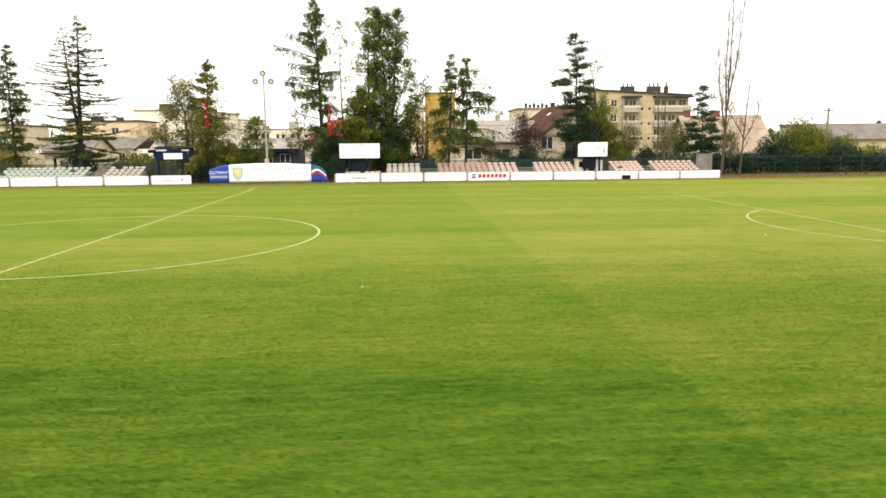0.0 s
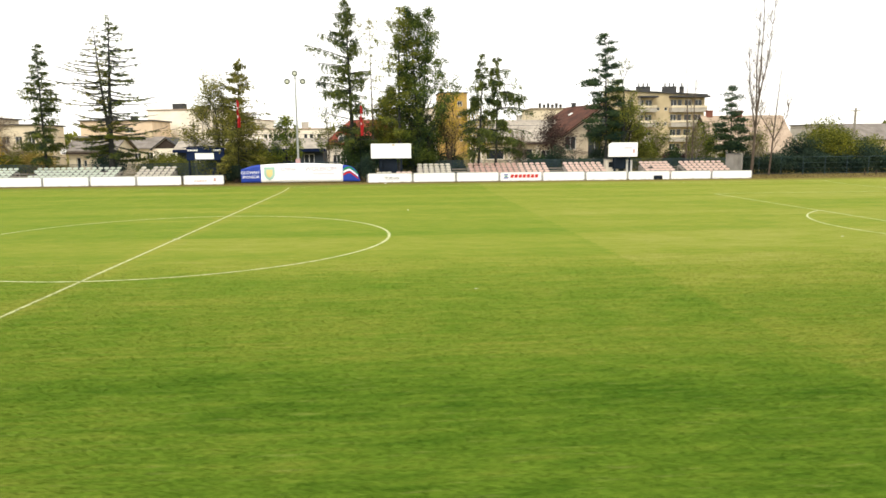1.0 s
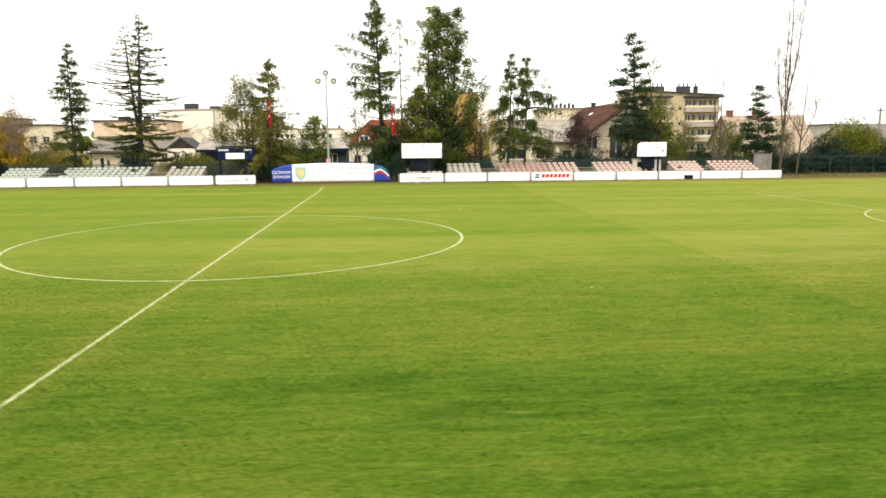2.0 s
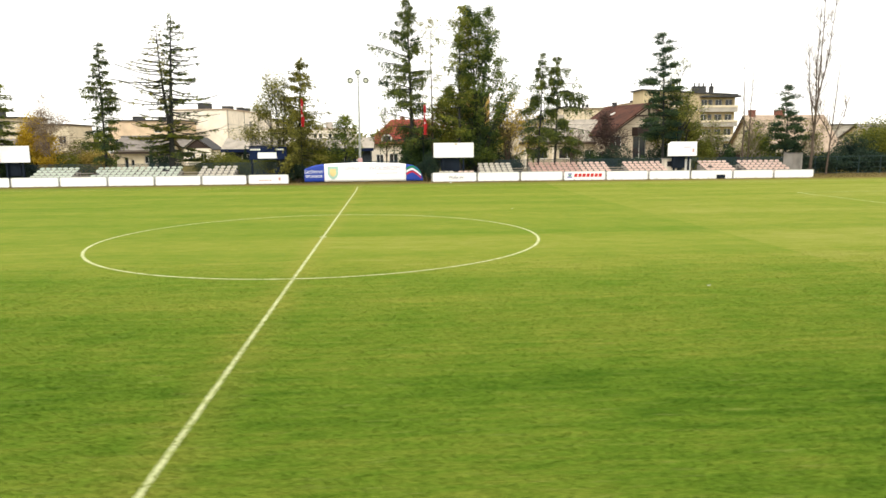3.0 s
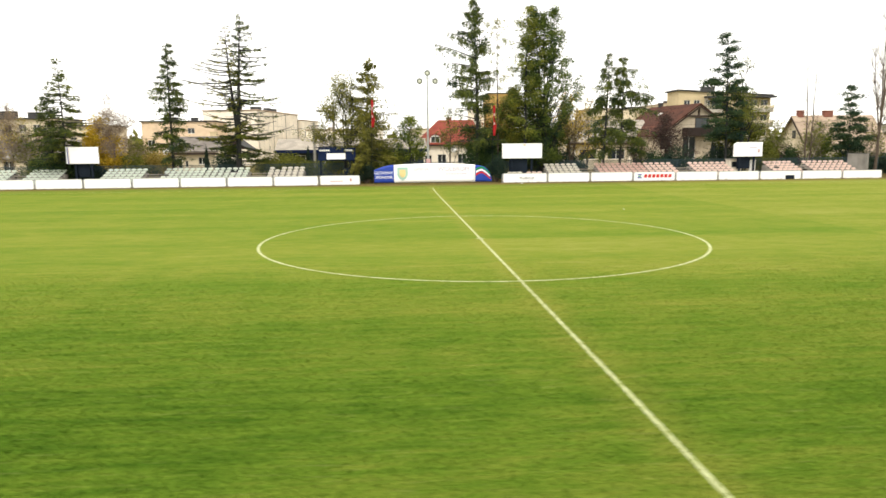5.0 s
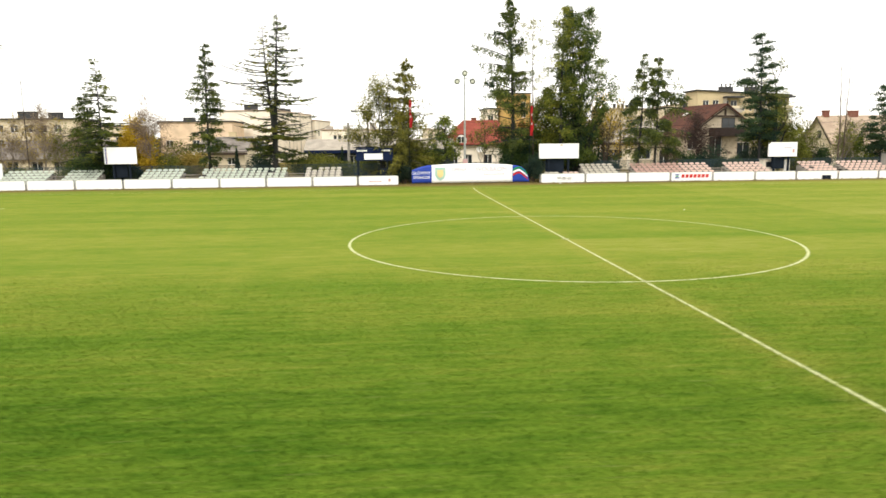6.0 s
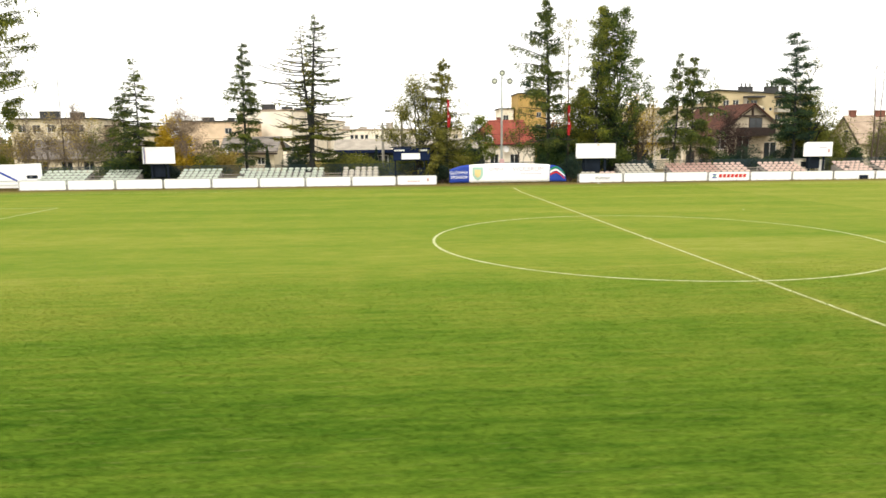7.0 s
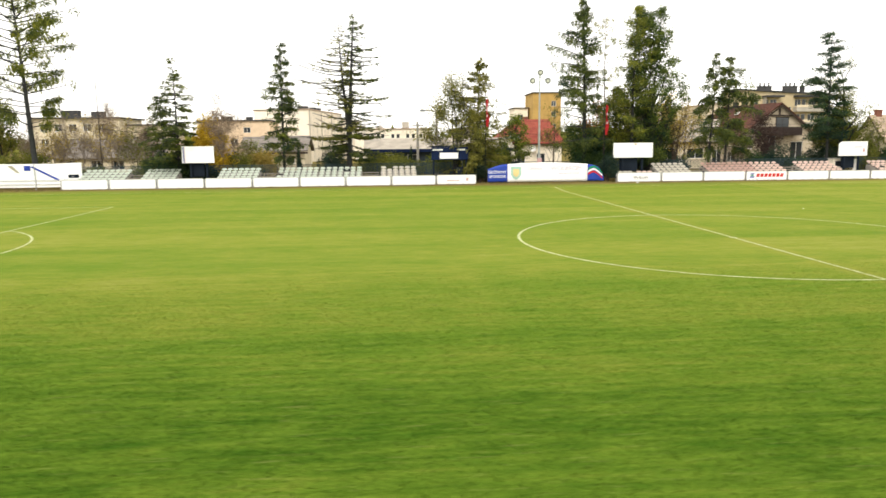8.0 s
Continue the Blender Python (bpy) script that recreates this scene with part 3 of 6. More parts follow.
chimney(bh, 6.1, 8.4, 8.6, 9.2, 0.5, 0.5, DARK_FELT)
side = gable_house("side_house", pose(20.9, 64, G), "low cream house with dark eaves and pale grey roof", 11.4, 9, 3.95, 6.7, CREAM, PALE_SHEET,
                   front=[(1.3, 3.7, 1.4, 2.8), (5.3, 7.7, 1.4, 2.8), (8.9, 10.3, 0.2, 2.6)])
box_part("eaves_board", (-0.4, 11.8, -0.62, -0.5, 3.4, 3.7), TIMBER, side, 0.01)
for x in (0.3, 4.3, 8.1, 10.7):
    box_part("pillar", (x, x + 0.4, -0.16, -0.004, 0, 3.3), WHITE_RENDER, side, 0.01)
chimney(side, 6.6, 4.5, 6.0, 7.4, 0.7, 0.6, GREY_RENDER)

# house with red roof and a dormer
def hip_house(name, at, label, w, d, eave, ridge, hip, wall_mat, roof_mat, front=(), over=0.4):
    """A house under a hipped roof; hip: how far the ridge stands in from its west and its east end."""
    b = thing(name, at, label, "house")
    windowed_wall(b, pose(0, 0, 0), w, eave, front, wall_mat)
    windowed_wall(b, pose(w, 0.3, 0, 0, 0, 90), d - 0.6, eave, (), wall_mat)
    windowed_wall(b, pose(0, d - 0.3, 0, 0, 0, -90), d - 0.6, eave, (), wall_mat)
    windowed_wall(b, pose(w, d, 0, 0, 0, 180), w, eave, (), wall_mat)
    bm = bmesh.new()
    e = [bm.verts.new(q) for q in ((-over, -over, eave - 0.2), (w + over, -over, eave - 0.2), (w + over, d + over, eave - 0.2), (-over, d + over, eave - 0.2))]
    u = [bm.verts.new((v.co.x, v.co.y, eave)) for v in e]
    r = [bm.verts.new((hip[0], d / 2, ridge)), bm.verts.new((w - hip[1], d / 2, ridge))]
    bm.faces.new(e)
    for i in range(4):
        bm.faces.new((e[i], e[(i + 1) % 4], u[(i + 1) % 4], u[i]))
    bm.faces.new((u[0], u[1], r[1], r[0])), bm.faces.new((u[1], u[2], r[1])), bm.faces.new((u[2], u[3], r[0], r[1])), bm.faces.new((u[3], u[0], r[0]))
    part("roof", bm, roof_mat, b)
    return b


rh = hip_house("red_roofed_house", pose(0.25, 66.2, G), "white house with bright red tiled roof and dormer", 8.9, 8.4, 3.75, 7.1, (3.0, 0.9), WHITE_RENDER, RED_TILE,
               front=[(0.8, 1.8, 1.0, 2.2), (2.6, 3.8, 1.0, 2.3), (5.4, 6.6, 1.0, 2.3)])
bm = bmesh.new()
add_prism(bm, [(1.45, 3.8), (3.1, 3.8), (3.1, 4.6), (2.75, 5.0), (2.28, 5.15), (1.8, 5.0), (1.45, 4.6)], -0.1, 2.6)
dormer = part("dormer", bm, RED_TILE, rh)
bm = bmesh.new()
add_prism(bm, [(1.55, 3.85), (3.0, 3.85), (3.0, 4.5), (2.7, 4.86), (2.28, 4.98), (1.85, 4.86), (1.55, 4.5)], -0.18, -0.104)
part("dormer_window", bm, FRAME_WHITE, dormer)
for x in (1.72, 2.32):
    box_part("pane", (x, x + 0.5, -0.2, -0.182, 3.95, 4.7), GLASS, dormer)
def dish(parent, x, y, z, r):
    """A shallow satellite dish on a bracket."""
    bm = bmesh.new()
    rings = []
    for k in range(5):
        rr = r * k / 4
        rings.append([bm.verts.new((rr * math.cos(a), -0.3 * rr * rr / r, rr * math.sin(a))) for a in np.linspace(0, 2 * math.pi, 16, endpoint=False)] if k else [bm.verts.new((0, 0, 0))])
    for j in range(16):
        bm.faces.new((rings[0][0], rings[1][j], rings[1][(j + 1) % 16]))
    for a, b in zip(rings[1:], rings[2:]):
        for j in range(16):
            bm.faces.new((a[j], b[j], b[(j + 1) % 16], a[(j + 1) % 16]))
    bmesh.ops.solidify(bm, geom=bm.faces[:], thickness=0.03)
    d = part("satellite_dish", bm, BOARD_WHITE, parent, "white satellite dish", pose(x, y, z, -18, 0, 0))
    bm = bmesh.new()
    add_tube(bm, [(0, 0.02, -0.05), (0, 0.25, -0.15), (0, 0.5, -0.15)], [0.03, 0.03, 0.03], 6)
    part("bracket", bm, STEEL, d)


dish(rh, 4.75, -0.5, 2.95, 0.45)
chimney(rh, 4.6, 4.6, 6.8, 7.35, 0.7, 0.6, BRICK_RED)
box_part("gutter", (-0.42, 9.32, -0.52, -0.42, 3.5, 3.6), DARK_STEEL, rh)

# yellow block behind the tall spruce
block("yellow_building", pose(20.9, 142, G), "orange-yellow building with dark roof edge", "apartment building", 7.0, 10, 15.8, AMBER_RENDER,
           front=grid_holes(7.0, [4.6], [4, 7, 10, 12.6], 1.2, 1.3), over=0.25)
block("pale_building", pose(17.0, 146, G), "pale building with dark roof edge beside a yellow one", "building", 3.4, 8, 12.3, WHITE_RENDER, front=[(0.8, 2.2, 9.2, 10.8)])

# pale slab block with blank gable and panel joints on its long side
slab = block("panel_block", pose(-44.2, 126.1, G, 0, 0, -11), "pale panel-built block with blank gable and dark joints", "apartment building", 12.3, 27, 11.2, WHITE_RENDER,
             right=[(21.2, 21.8, 7.4, 8.0), (14.2, 14.9, 2.6, 3.6), (6.2, 6.9, 2.6, 3.6)], roof=PINK_TILE, over=0.2)
for y in (0.35, 9.3, 17.6, 26.5):
    bm = bmesh.new()
    add_tube(bm, [(12.4, y, 0.0), (12.4, y, 11.15)], [0.07, 0.07], 8)
    part("downpipe", bm, GREY_RENDER, slab)
for k in range(1, 4):
    box_part("panel_joint", (12.304, 12.32, 0.4, 26.6, 2.7 * k - 0.03, 2.7 * k + 0.03), GREY_RENDER, slab)
for y in (3.2, 6.2, 12.2, 15.0, 20.4, 23.4):
    box_part("panel_joint", (12.322, 12.334, y - 0.03, y + 0.03, 0.2, 10.6), GREY_RENDER, slab)
for x, y, w in ((6.3, 2.5, 2.6), (6.7, 13.5, 2.2), (7.2, 19.5, 1.3), (7.2, 23.5, 1.3)):
    chimney(slab, x, y, 11.45, 12.6, w, 1.6, DARK_FELT)
block("panel_block", pose(-37.4, 152.5, G, 0, 0, -11), "lower pale block behind the panel block", "apartment building", 11.6, 14, 9.9, WHITE_RENDER,
      right=grid_holes(13, [2, 6, 10], [2, 6], 1.2, 1.3), roof=PINK_TILE, over=0.2)
lowfar = block("office_building", pose(-22.6, 130, G), "low pale office building with flat roof", "building", 17.4, 12, 7.0, WHITE_RENDER,
               front=grid_holes(17.4, [2.6, 3.6, 4.9, 5.9, 8.2, 9.4, 11.6, 12.9, 14.6], [5.0], 0.8, 1.0), roof=PINK_TILE, over=0.2)
for x, h in ((1.6, 7.9), (5.5, 7.7), (11.6, 8.6)):
    chimney(lowfar, x, 3, 7.26, h, 1.6, 0.8, GREY_RENDER)
block("office_building", pose(1.4, 140, G), "pale building with flat roof behind the red house", "building", 5.2, 12, 7.2, CREAM,
      front=grid_holes(5.2, [0.8, 3.2], [4.6], 1.0, 1.2), roof=PINK_TILE, over=0.2)

# long flats and houses on the west side
lw = block("apartment_building", pose(-76, 96, G), "long cream block of flats with dark eaves", "apartment building", 14.5, 11, 8.6, CREAM,
           front=grid_holes(14.5, [1.2, 3.6, 6, 8.4, 10.8], [1.2, 3.9, 6.4], 1.3, 1.3), over=0.5)
chimney(lw, 5.3, 3, 8.85, 10.0, 3.0, 1.0, DARK_FELT)
chimney(lw, 10, 3, 8.85, 9.8, 2.2, 1.0, DARK_FELT)
block("apartment_building", pose(-61.3, 99, G), "lower cream wing of the long flats", "apartment building", 7, 10, 7.4, CREAM,
      front=grid_holes(7, [0.8, 3, 5.2], [1.2, 4.2], 1.2, 1.3))
mid = block("apartment_building", pose(-52.5, 112, G), "peach rendered block with flat roof", "apartment building", 14, 11, 8.5, ORANGE_RENDER,
            front=grid_holes(14, [1, 6.2, 11.4], [1.2, 3.7], 1.4, 1.3) + [(8.8, 10.2, 6.2, 7.3)])
chimney(mid, 5, 3, 8.75, 9.4, 2.2, 1.0, DARK_FELT)
chimney(mid, 9.5, 3, 8.75, 9.3, 1.2, 1.0, DARK_FELT)
h1 = gable_house("small_house", pose(-30.6, 58, G), "small cream house with low grey roof and dark eaves", 5.4, 7, 3.2, 4.8, CREAM, GREY_SHEET,
                 front=[(0.9, 1.4, 0.7, 2.3), (1.7, 2.1, 1.2, 2.0), (3.3, 4.2, 1.5, 2.4)])
box_part("eaves_board", (-0.45, 5.85, -0.62, -0.48, 2.72, 2.95), TIMBER, h1, 0.01)
dish(h1, -0.35, -0.45, 3.05, 0.38)
h2 = gable_house("small_house", pose(-42.0, 102, G), "long cream house with grey roof", 7.6, 7, 3.3, 5.2, CREAM, GREY_SHEET,
                 front=grid_holes(7.6, [0.8, 3.2, 5.4], [1.1], 1.2, 1.2))
chimney(h2, 5.0, 3.5, 4.9, 6.3, 1.3, 0.8, YELLOW_RENDER)
h3 = gable_house("small_house", pose(-34.9, 100.5, G), "small white house with dark gable roof", 5.0, 7, 3.1, 5.0, WHITE_RENDER, DARK_FELT, along="y", front=[(1.0, 2.0, 1.0, 2.2), (3.0, 4.0, 1.0, 2.2)])
# dark triangle laid over the gable in place of its shadow
bm = bmesh.new()
add_prism(bm, [(0.15, 3.12), (4.85, 3.12), (2.5, 4.85)], -0.05, -0.004)
part("gable_shade", bm, TIMBER, h3, "dark sheet standing in for the shadow on the gable")
gable_house("small_house", pose(-57.0, 62, G), "grey roofed house behind the bare trees", 13.2, 8, 2.5, 4.6, CREAM, GREY_SHEET,
                 front=grid_holes(10, [1.5, 4.5, 7.2], [0.9], 1.4, 1.2))
shed = gable_house("long_shed", pose(-17.5, 58, G), "long low dark shed with pale grey roof and navy fascia", 18.0, 6, 3.1, 4.35, SHED_BOARDS, PALE_SHEET,
                   front=grid_holes(18, [2, 5, 8, 11, 13.4, 15.6], [1.3], 1.3, 1.2))
box_part("fascia", (-0.4, 18.4, -0.62, -0.52, 2.78, 3.16), NAVY, shed, 0.01)
gable_house("yellow_house", pose(81, 76, G), "low yellow house with pale grey roof and white porch", 16, 9, 3.8, 6.1, YELLOW_RENDER, GREY_SHEET,
                 front=grid_holes(16, [1.4, 4.6, 8.2, 11.6], [1.1], 1.3, 1.4))
block("apartment_building", pose(118, 140, G), "distant grey block of flats", "apartment building", 26, 12, 7.4, GREY_RENDER,
      front=grid_holes(26, [1.5, 4.5, 7.5, 10.5, 13.5, 16.5, 19.5, 22.5], [1.3, 4.4], 1.4, 1.4))

FENCE_PAINT = plain("teal_grey_fence_paint", (0.035, 0.06, 0.07), 0.6, vary=0.3, gloss=0.2)

# ---- fence behind the stands ----
fence = thing("fence", pose(0, 41.9, G), "dark blue-green wire mesh fence behind the stands", "fence")
FX0, FX1, FH = -46.0, 82.0, 1.9
bm = bmesh.new()
add_tube(bm, [(0, 0, 0), (0, 0, FH)], [0.035, 0.03], 6)
post_mesh = finish(bm, "post", FENCE_PAINT)
for k in range(int((FX1 - FX0) / 2.5) + 1):
    part("post", post_mesh, None, fence, at=pose(FX0 + 2.5 * k, 0, 0))
for z in (0.12, FH - 0.02):
    bm = bmesh.new()
    add_tube(bm, [(FX0, 0, z), (FX1, 0, z)], [0.022, 0.022], 6)
    part("rail", bm, FENCE_PAINT, fence)
wires = []
for z in np.arange(0.2, FH - 0.05, 0.08):
    wires.append([(FX0, -0.04, z), (46.5, -0.04, z), (46.5, -0.04, z + 0.022), (FX0, -0.04, z + 0.022)])
for z in (0.7, 1.25):
    wires.append([(46.5, -0.04, z), (FX1, -0.04, z), (FX1, -0.04, z + 0.02), (46.5, -0.04, z + 0.02)])
for x in np.arange(FX0, 46.5, 0.09):
    wires.append([(x, -0.045, 0.12), (x + 0.02, -0.045, 0.12), (x + 0.02, -0.045, FH), (x, -0.045, FH)])
tagged(part("wire_mesh", quad_mesh("wire_mesh", wires, FENCE_PAINT), None, fence), kind="stuff")


GALVANISED = plain("galvanised_tube", (0.42, 0.42, 0.42), 0.6, 0.3, vary=0.2)


# ---- advertising boards along the far touchline ----
def rounded(w, h, r, k=4):
    pts = []
    for cx, cz, a0 in ((w - r, r, -90), (w - r, h - r, 0), (r, h - r, 90), (r, r, 180)):
        for i in range(k + 1):
            a = radians(a0 + 90 * i / k)
            pts.append((cx + r * math.cos(a), cz + r * math.sin(a)))
    return pts


def advert_board(x0, x1, y, z0, h, label):
    w = x1 - x0 - 0.18
    b = thing("advertising_board", pose(x0 + 0.09, y, z0), label, "advertising board", "boards along the touchline")
    bm = bmesh.new()
    add_prism(bm, rounded(w, h, 0.12), 0, 0.05)
    part("panel", bm, BOARD_WHITE, b)
    bm = bmesh.new()
    outer, inner = rounded(w + 0.05, h + 0.05, 0.14), rounded(w - 0.02, h - 0.02, 0.11)
    fo = [[bm.verts.new((x - 0.025, yy, z - 0.025)) for x, z in outer] for yy in (-0.012, 0.062)]
    fi = [[bm.verts.new((x + 0.01, yy, z + 0.01)) for x, z in inner] for yy in (-0.012, 0.062)]
    n = len(outer)
    for i in range(n):
        j = (i + 1) % n
        bm.faces.new((fo[0][i], fo[0][j], fi[0][j], fi[0][i]))
        bm.faces.new((fo[1][j], fo[1][i], fi[1][i], fi[1][j]))
        bm.faces.new((fo[0][j], fo[0][i], fo[1][i], fo[1][j]))
    part("frame", bm, GALVANISED, b)
    for x in (0.25, w - 0.25):
        bm = bmesh.new()
        add_tube(bm, [(x, 0.1, -0.16), (x, 0.1, h - 0.05)], [0.03, 0.03], 6)
        part("post", bm, BOARD_BACK, b)
    bm = bmesh.new()
    add_box(bm, -0.12, -0.06, 0.07, 0.11, -0.15, h * 0.95, 0.01)
    part("bracket", bm, GALVANISED, b)
    return b


EAST = [6.85, 11.2, 15.36, 19.58, 23.8, 28.05, 32.26, 36.57, 40.76, 44.95]
WEST = [-44.2, -40.02, -35.8, -31.57, -27.28, -23.02, -18.8, -14.58, -10.4, -6.55]
boards = []
for row, drop in ((EAST, 0.08), (WEST, 0.0)):
    for i, (a, b) in enumerate(zip(row, row[1:])):
        z = 0.3 - drop * max(0, i - 2) / 4
        words = "plain white advertising board with rounded corners"
        if row is EAST and i == 3:
            words = "white advertising board with red lettering and a blue-green mark"
        elif row is EAST and i == 0 or row is WEST and i == len(row) - 2:
            words = "white advertising board with a small dark line of print"
        elif row is EAST and i == 6:
            words = "white advertising board with a dark box in front"
        boards.append(advert_board(a, b, 35.7 + (0.25 if row is WEST and i == len(row) - 2 else 0), z, 0.84, words))


def bar(parent, name, x0, x1, z0, z1, material, y=-0.012):
    return box_part(name, (x0, x1, y, y + 0.008, z0, z1), material, parent)


fag = boards[3]
for k in range(7):
    x = 0.98 + 0.4 * k
    bm = bmesh.new()
    add_prism(bm, [(x, 0.3), (x + 0.3, 0.3), (x + 0.36, 0.62), (x + 0.06, 0.62)], -0.014, -0.004)
    part("print_bar", bm, RED, fag)
for k, (mat, dx) in enumerate(((BLUE, 0.0), (GREEN_PRINT, 0.1), (BLUE, 0.04))):
    bm = bmesh.new()
    add_prism(bm, [(0.3 + dx, 0.24 + 0.15 * k), (0.78 - dx, 0.24 + 0.15 * k), (0.82 - dx, 0.35 + 0.15 * k), (0.36 + dx, 0.35 + 0.15 * k)], -0.014, -0.004)
    part("print_mark", bm, mat, fag)
part("lettering", text_mesh("Wolbrom", 0.36, INK), None, boards[0], at=pose(2.25, -0.012, 0.4, 90))
for k in range(5):
    bar(boards[0], "print_bar", 1.62 + 0.26 * k, 1.84 + 0.26 * k, 0.2, 0.24, FAINT)
for k in range(5):
    bar(boards[-1], "print_bar", 0.95 + 0.24 * k, 1.13 + 0.24 * k, 0.28, 0.38, FAINT_RED)
bar(boards[-1], "print_mark", 2.75, 2.95, 0.3, 0.58, FAINT_RED)
box_part("kick_box", (2.55, 3.35, -0.25, -0.02, -0.03, 0.42), DARK_STEEL, boards[6], 0.02, "dark equipment box")

# ---- inflated sponsor banner at the halfway line ----
banner = thing("sponsor_banner", pose(0, 37.3, 0.3), "white and blue sponsor banner with arched top and crest", "banner")


def top_of(x):
    """Height of the arched top edge."""
    if x < -3.4:
        s = (x + 5.3) / 1.9
        return 1.28 + 0.46 * math.sin(s * math.pi / 2)
    if x > 4.45:
        s = min(1.0, (x - 4.45) / 1.64)
        return 1.62 * math.sqrt(max(0.0, 1 - s ** 2.4)) + 0.02
    return 1.74 + 0.14 * math.sin((x + 3.4) / 7.85 * math.pi) - 0.06 * (x + 3.4) / 7.85


def banner_panel(name, x0, x1, material, label=""):
    bm = bmesh.new()
    k, rows = 24, 8
    face = {}
    for side_ in (0, 1):
        for i in range(k + 1):
            x = x0 + (x1 - x0) * i / k
            for j in range(rows + 1):
                s = j / rows
                bulge = 0.05 * math.sin(math.pi * min(1, max(0, s))) ** 0.5
                face[side_, i, j] = bm.verts.new((x, -bulge if side_ == 0 else 0.15 + bulge, 0.04 + (top_of(x) - 0.04) * s))
    for side_ in (0, 1):
        for i in range(k):
            for j in range(rows):
                bm.faces.new((face[side_, i, j], face[side_, i + 1, j], face[side_, i + 1, j + 1], face[side_, i, j + 1]))
    for i in range(k):
        for j in (0, rows):
            bm.faces.new((face[0, i, j], face[0, i + 1, j], face[1, i + 1, j], face[1, i, j]))
    for i in (0, k):
        for j in range(rows):
            bm.faces.new((face[0, i, j], face[0, i, j + 1], face[1, i, j + 1], face[1, i, j]))
    ob = part(name, bm, material, banner, label)
    for q in ob.data.polygons:
        q.use_smooth = True
    return ob


banner_panel("end_panel", -5.3, -3.402, BLUE, "royal blue end panel")
white_panel = banner_panel("centre_panel", -3.4, 4.45, BANNER_WHITE)
blue_end = banner_panel("end_panel", 4.452, 6.09, BLUE, "royal blue end panel with green, white and red stripes")
for k, mat in enumerate((GREEN_PRINT, BOARD_WHITE, RED)):
    bm = bmesh.new()
    lo, hi = [], []
    for i in range(15):
        s = i / 14
        x = 4.5 + 1.42 * s
        z = 0.92 + 0.42 * math.sin(min(1, s * 1.7 + 0.25) * math.pi / 2) - 0.98 * max(0, s - 0.42) ** 1.3 * 1.25 - 0.24 * k
        wide = 0.2 * (1 - 0.35 * s)
        lo.append((x, max(0.06, z)))
        hi.append((x, max(0.08, z + wide)))
    add_prism(bm, lo + hi[::-1], -0.075 + 0.002 * k, -0.052)
    part("stripe", bm, mat, blue_end)
bm = bmesh.new()
shield = [(0, 1.5), (1.0, 1.5), (1.0, 0.75), (0.82, 0.42), (0.5, 0.25), (0.18, 0.42), (0, 0.75)]
add_prism(bm, [(-3.08 + x, z) for x, z in shield], -0.075, -0.052)
crest = part("crest", bm, CREST_GREEN, white_panel, "pale green shield with gold charge")
bm = bmesh.new()
add_prism(bm, [(-2.88, 1.28), (-2.28, 1.28), (-2.28, 0.8), (-2.4, 0.6), (-2.58, 0.5), (-2.76, 0.6), (-2.88, 0.8)], -0.085, -0.076)
part("charge", bm, CREST_GOLD, crest)
for words, x, z, size, mat in (("GMINA", -0.75, 1.28, 0.46, FAINT), ("WOLBROM", 2.35, 1.28, 0.6, FAINT), ("GŁÓWNY", -4.4, 0.98, 0.4, BOARD_WHITE), ("SPONSOR", -4.38, 0.56, 0.37, BOARD_WHITE)):
    part("lettering", text_mesh(words, size, mat), None, banner, at=pose(x, -0.062, z, 90))
for k in range(8):
    box_part("print_bar", (1.6 + 0.26 * k, 1.8 + 0.26 * k, -0.07, -0.052, 0.78, 0.86), FAINT, white_panel)


# ---- billboards on posts ----
def billboard(x0, x1, y, z0, z1, label, dark_base=True, clipped=False):
    b = thing("billboard", pose((x0 + x1) / 2, y, G), label, "billboard", "billboards over the stands")
    w, a, c = (x1 - x0) / 2, z0 - G, z1 - G
    outline = [(-w, a), (w, a), (w, c), (-w + 0.35, c), (-w, c - 0.22)] if clipped else [(-w, a), (w, a), (w, c), (-w, c)]
    bm = bmesh.new()
    add_prism(bm, outline, -0.06, 0.06)
    panel = part("panel", bm, BOARD_WHITE, b)
    for x in (-w * 0.5, w * 0.5):
        bm = bmesh.new()
        add_box(bm, x - 0.09, x + 0.09, 0.064, 0.24, 0, c - 0.1, 0.01)
        part("post", bm, DARK_STEEL, b)
    for z in (a + 0.2, c - 0.3):
        box_part("crossbeam", (-w + 0.1, w - 0.1, 0.242, 0.3, z, z + 0.1), DARK_STEEL, b)
    if dark_base:
        box_part("back_panel", (-w * 0.62, w * 0.3, 0.31, 0.4, 0.9, a - 0.05), DARK_STEEL, b, 0.01)
    return b, panel, w, a, c


b1 = billboard(7.2, 11.15, 38.0, 2.52, 3.96, "white billboard on dark posts beside the sponsor banner")
bar(b1[1], "print_bar", 0.1, 0.35, b1[4] - 0.22, b1[4] - 0.06, plain("faded_tan_print", (0.6, 0.52, 0.42)), -0.07)
b2 = billboard(31.55, 34.62, 39.7, 2.4, 3.87, "white billboard with clipped corner and faint print", clipped=True)
bar(b2[1], "print_bar", 1.05, 1.25, b2[3] + 0.4, b2[3] + 0.75, FAINT_RED, -0.07)
bar(b2[1], "print_bar", 0.1, 0.95, b2[3] + 0.85, b2[3] + 0.95, FAINT, -0.07)
b3 = billboard(-34.5, -31.5, 39.4, 2.45, 4.03, "white billboard with a blue and red edge stripe")
bar(b3[1], "print_stripe", -1.36, -1.28, b3[3] + 0.02, b3[4] - 0.02, BLUE, -0.07)
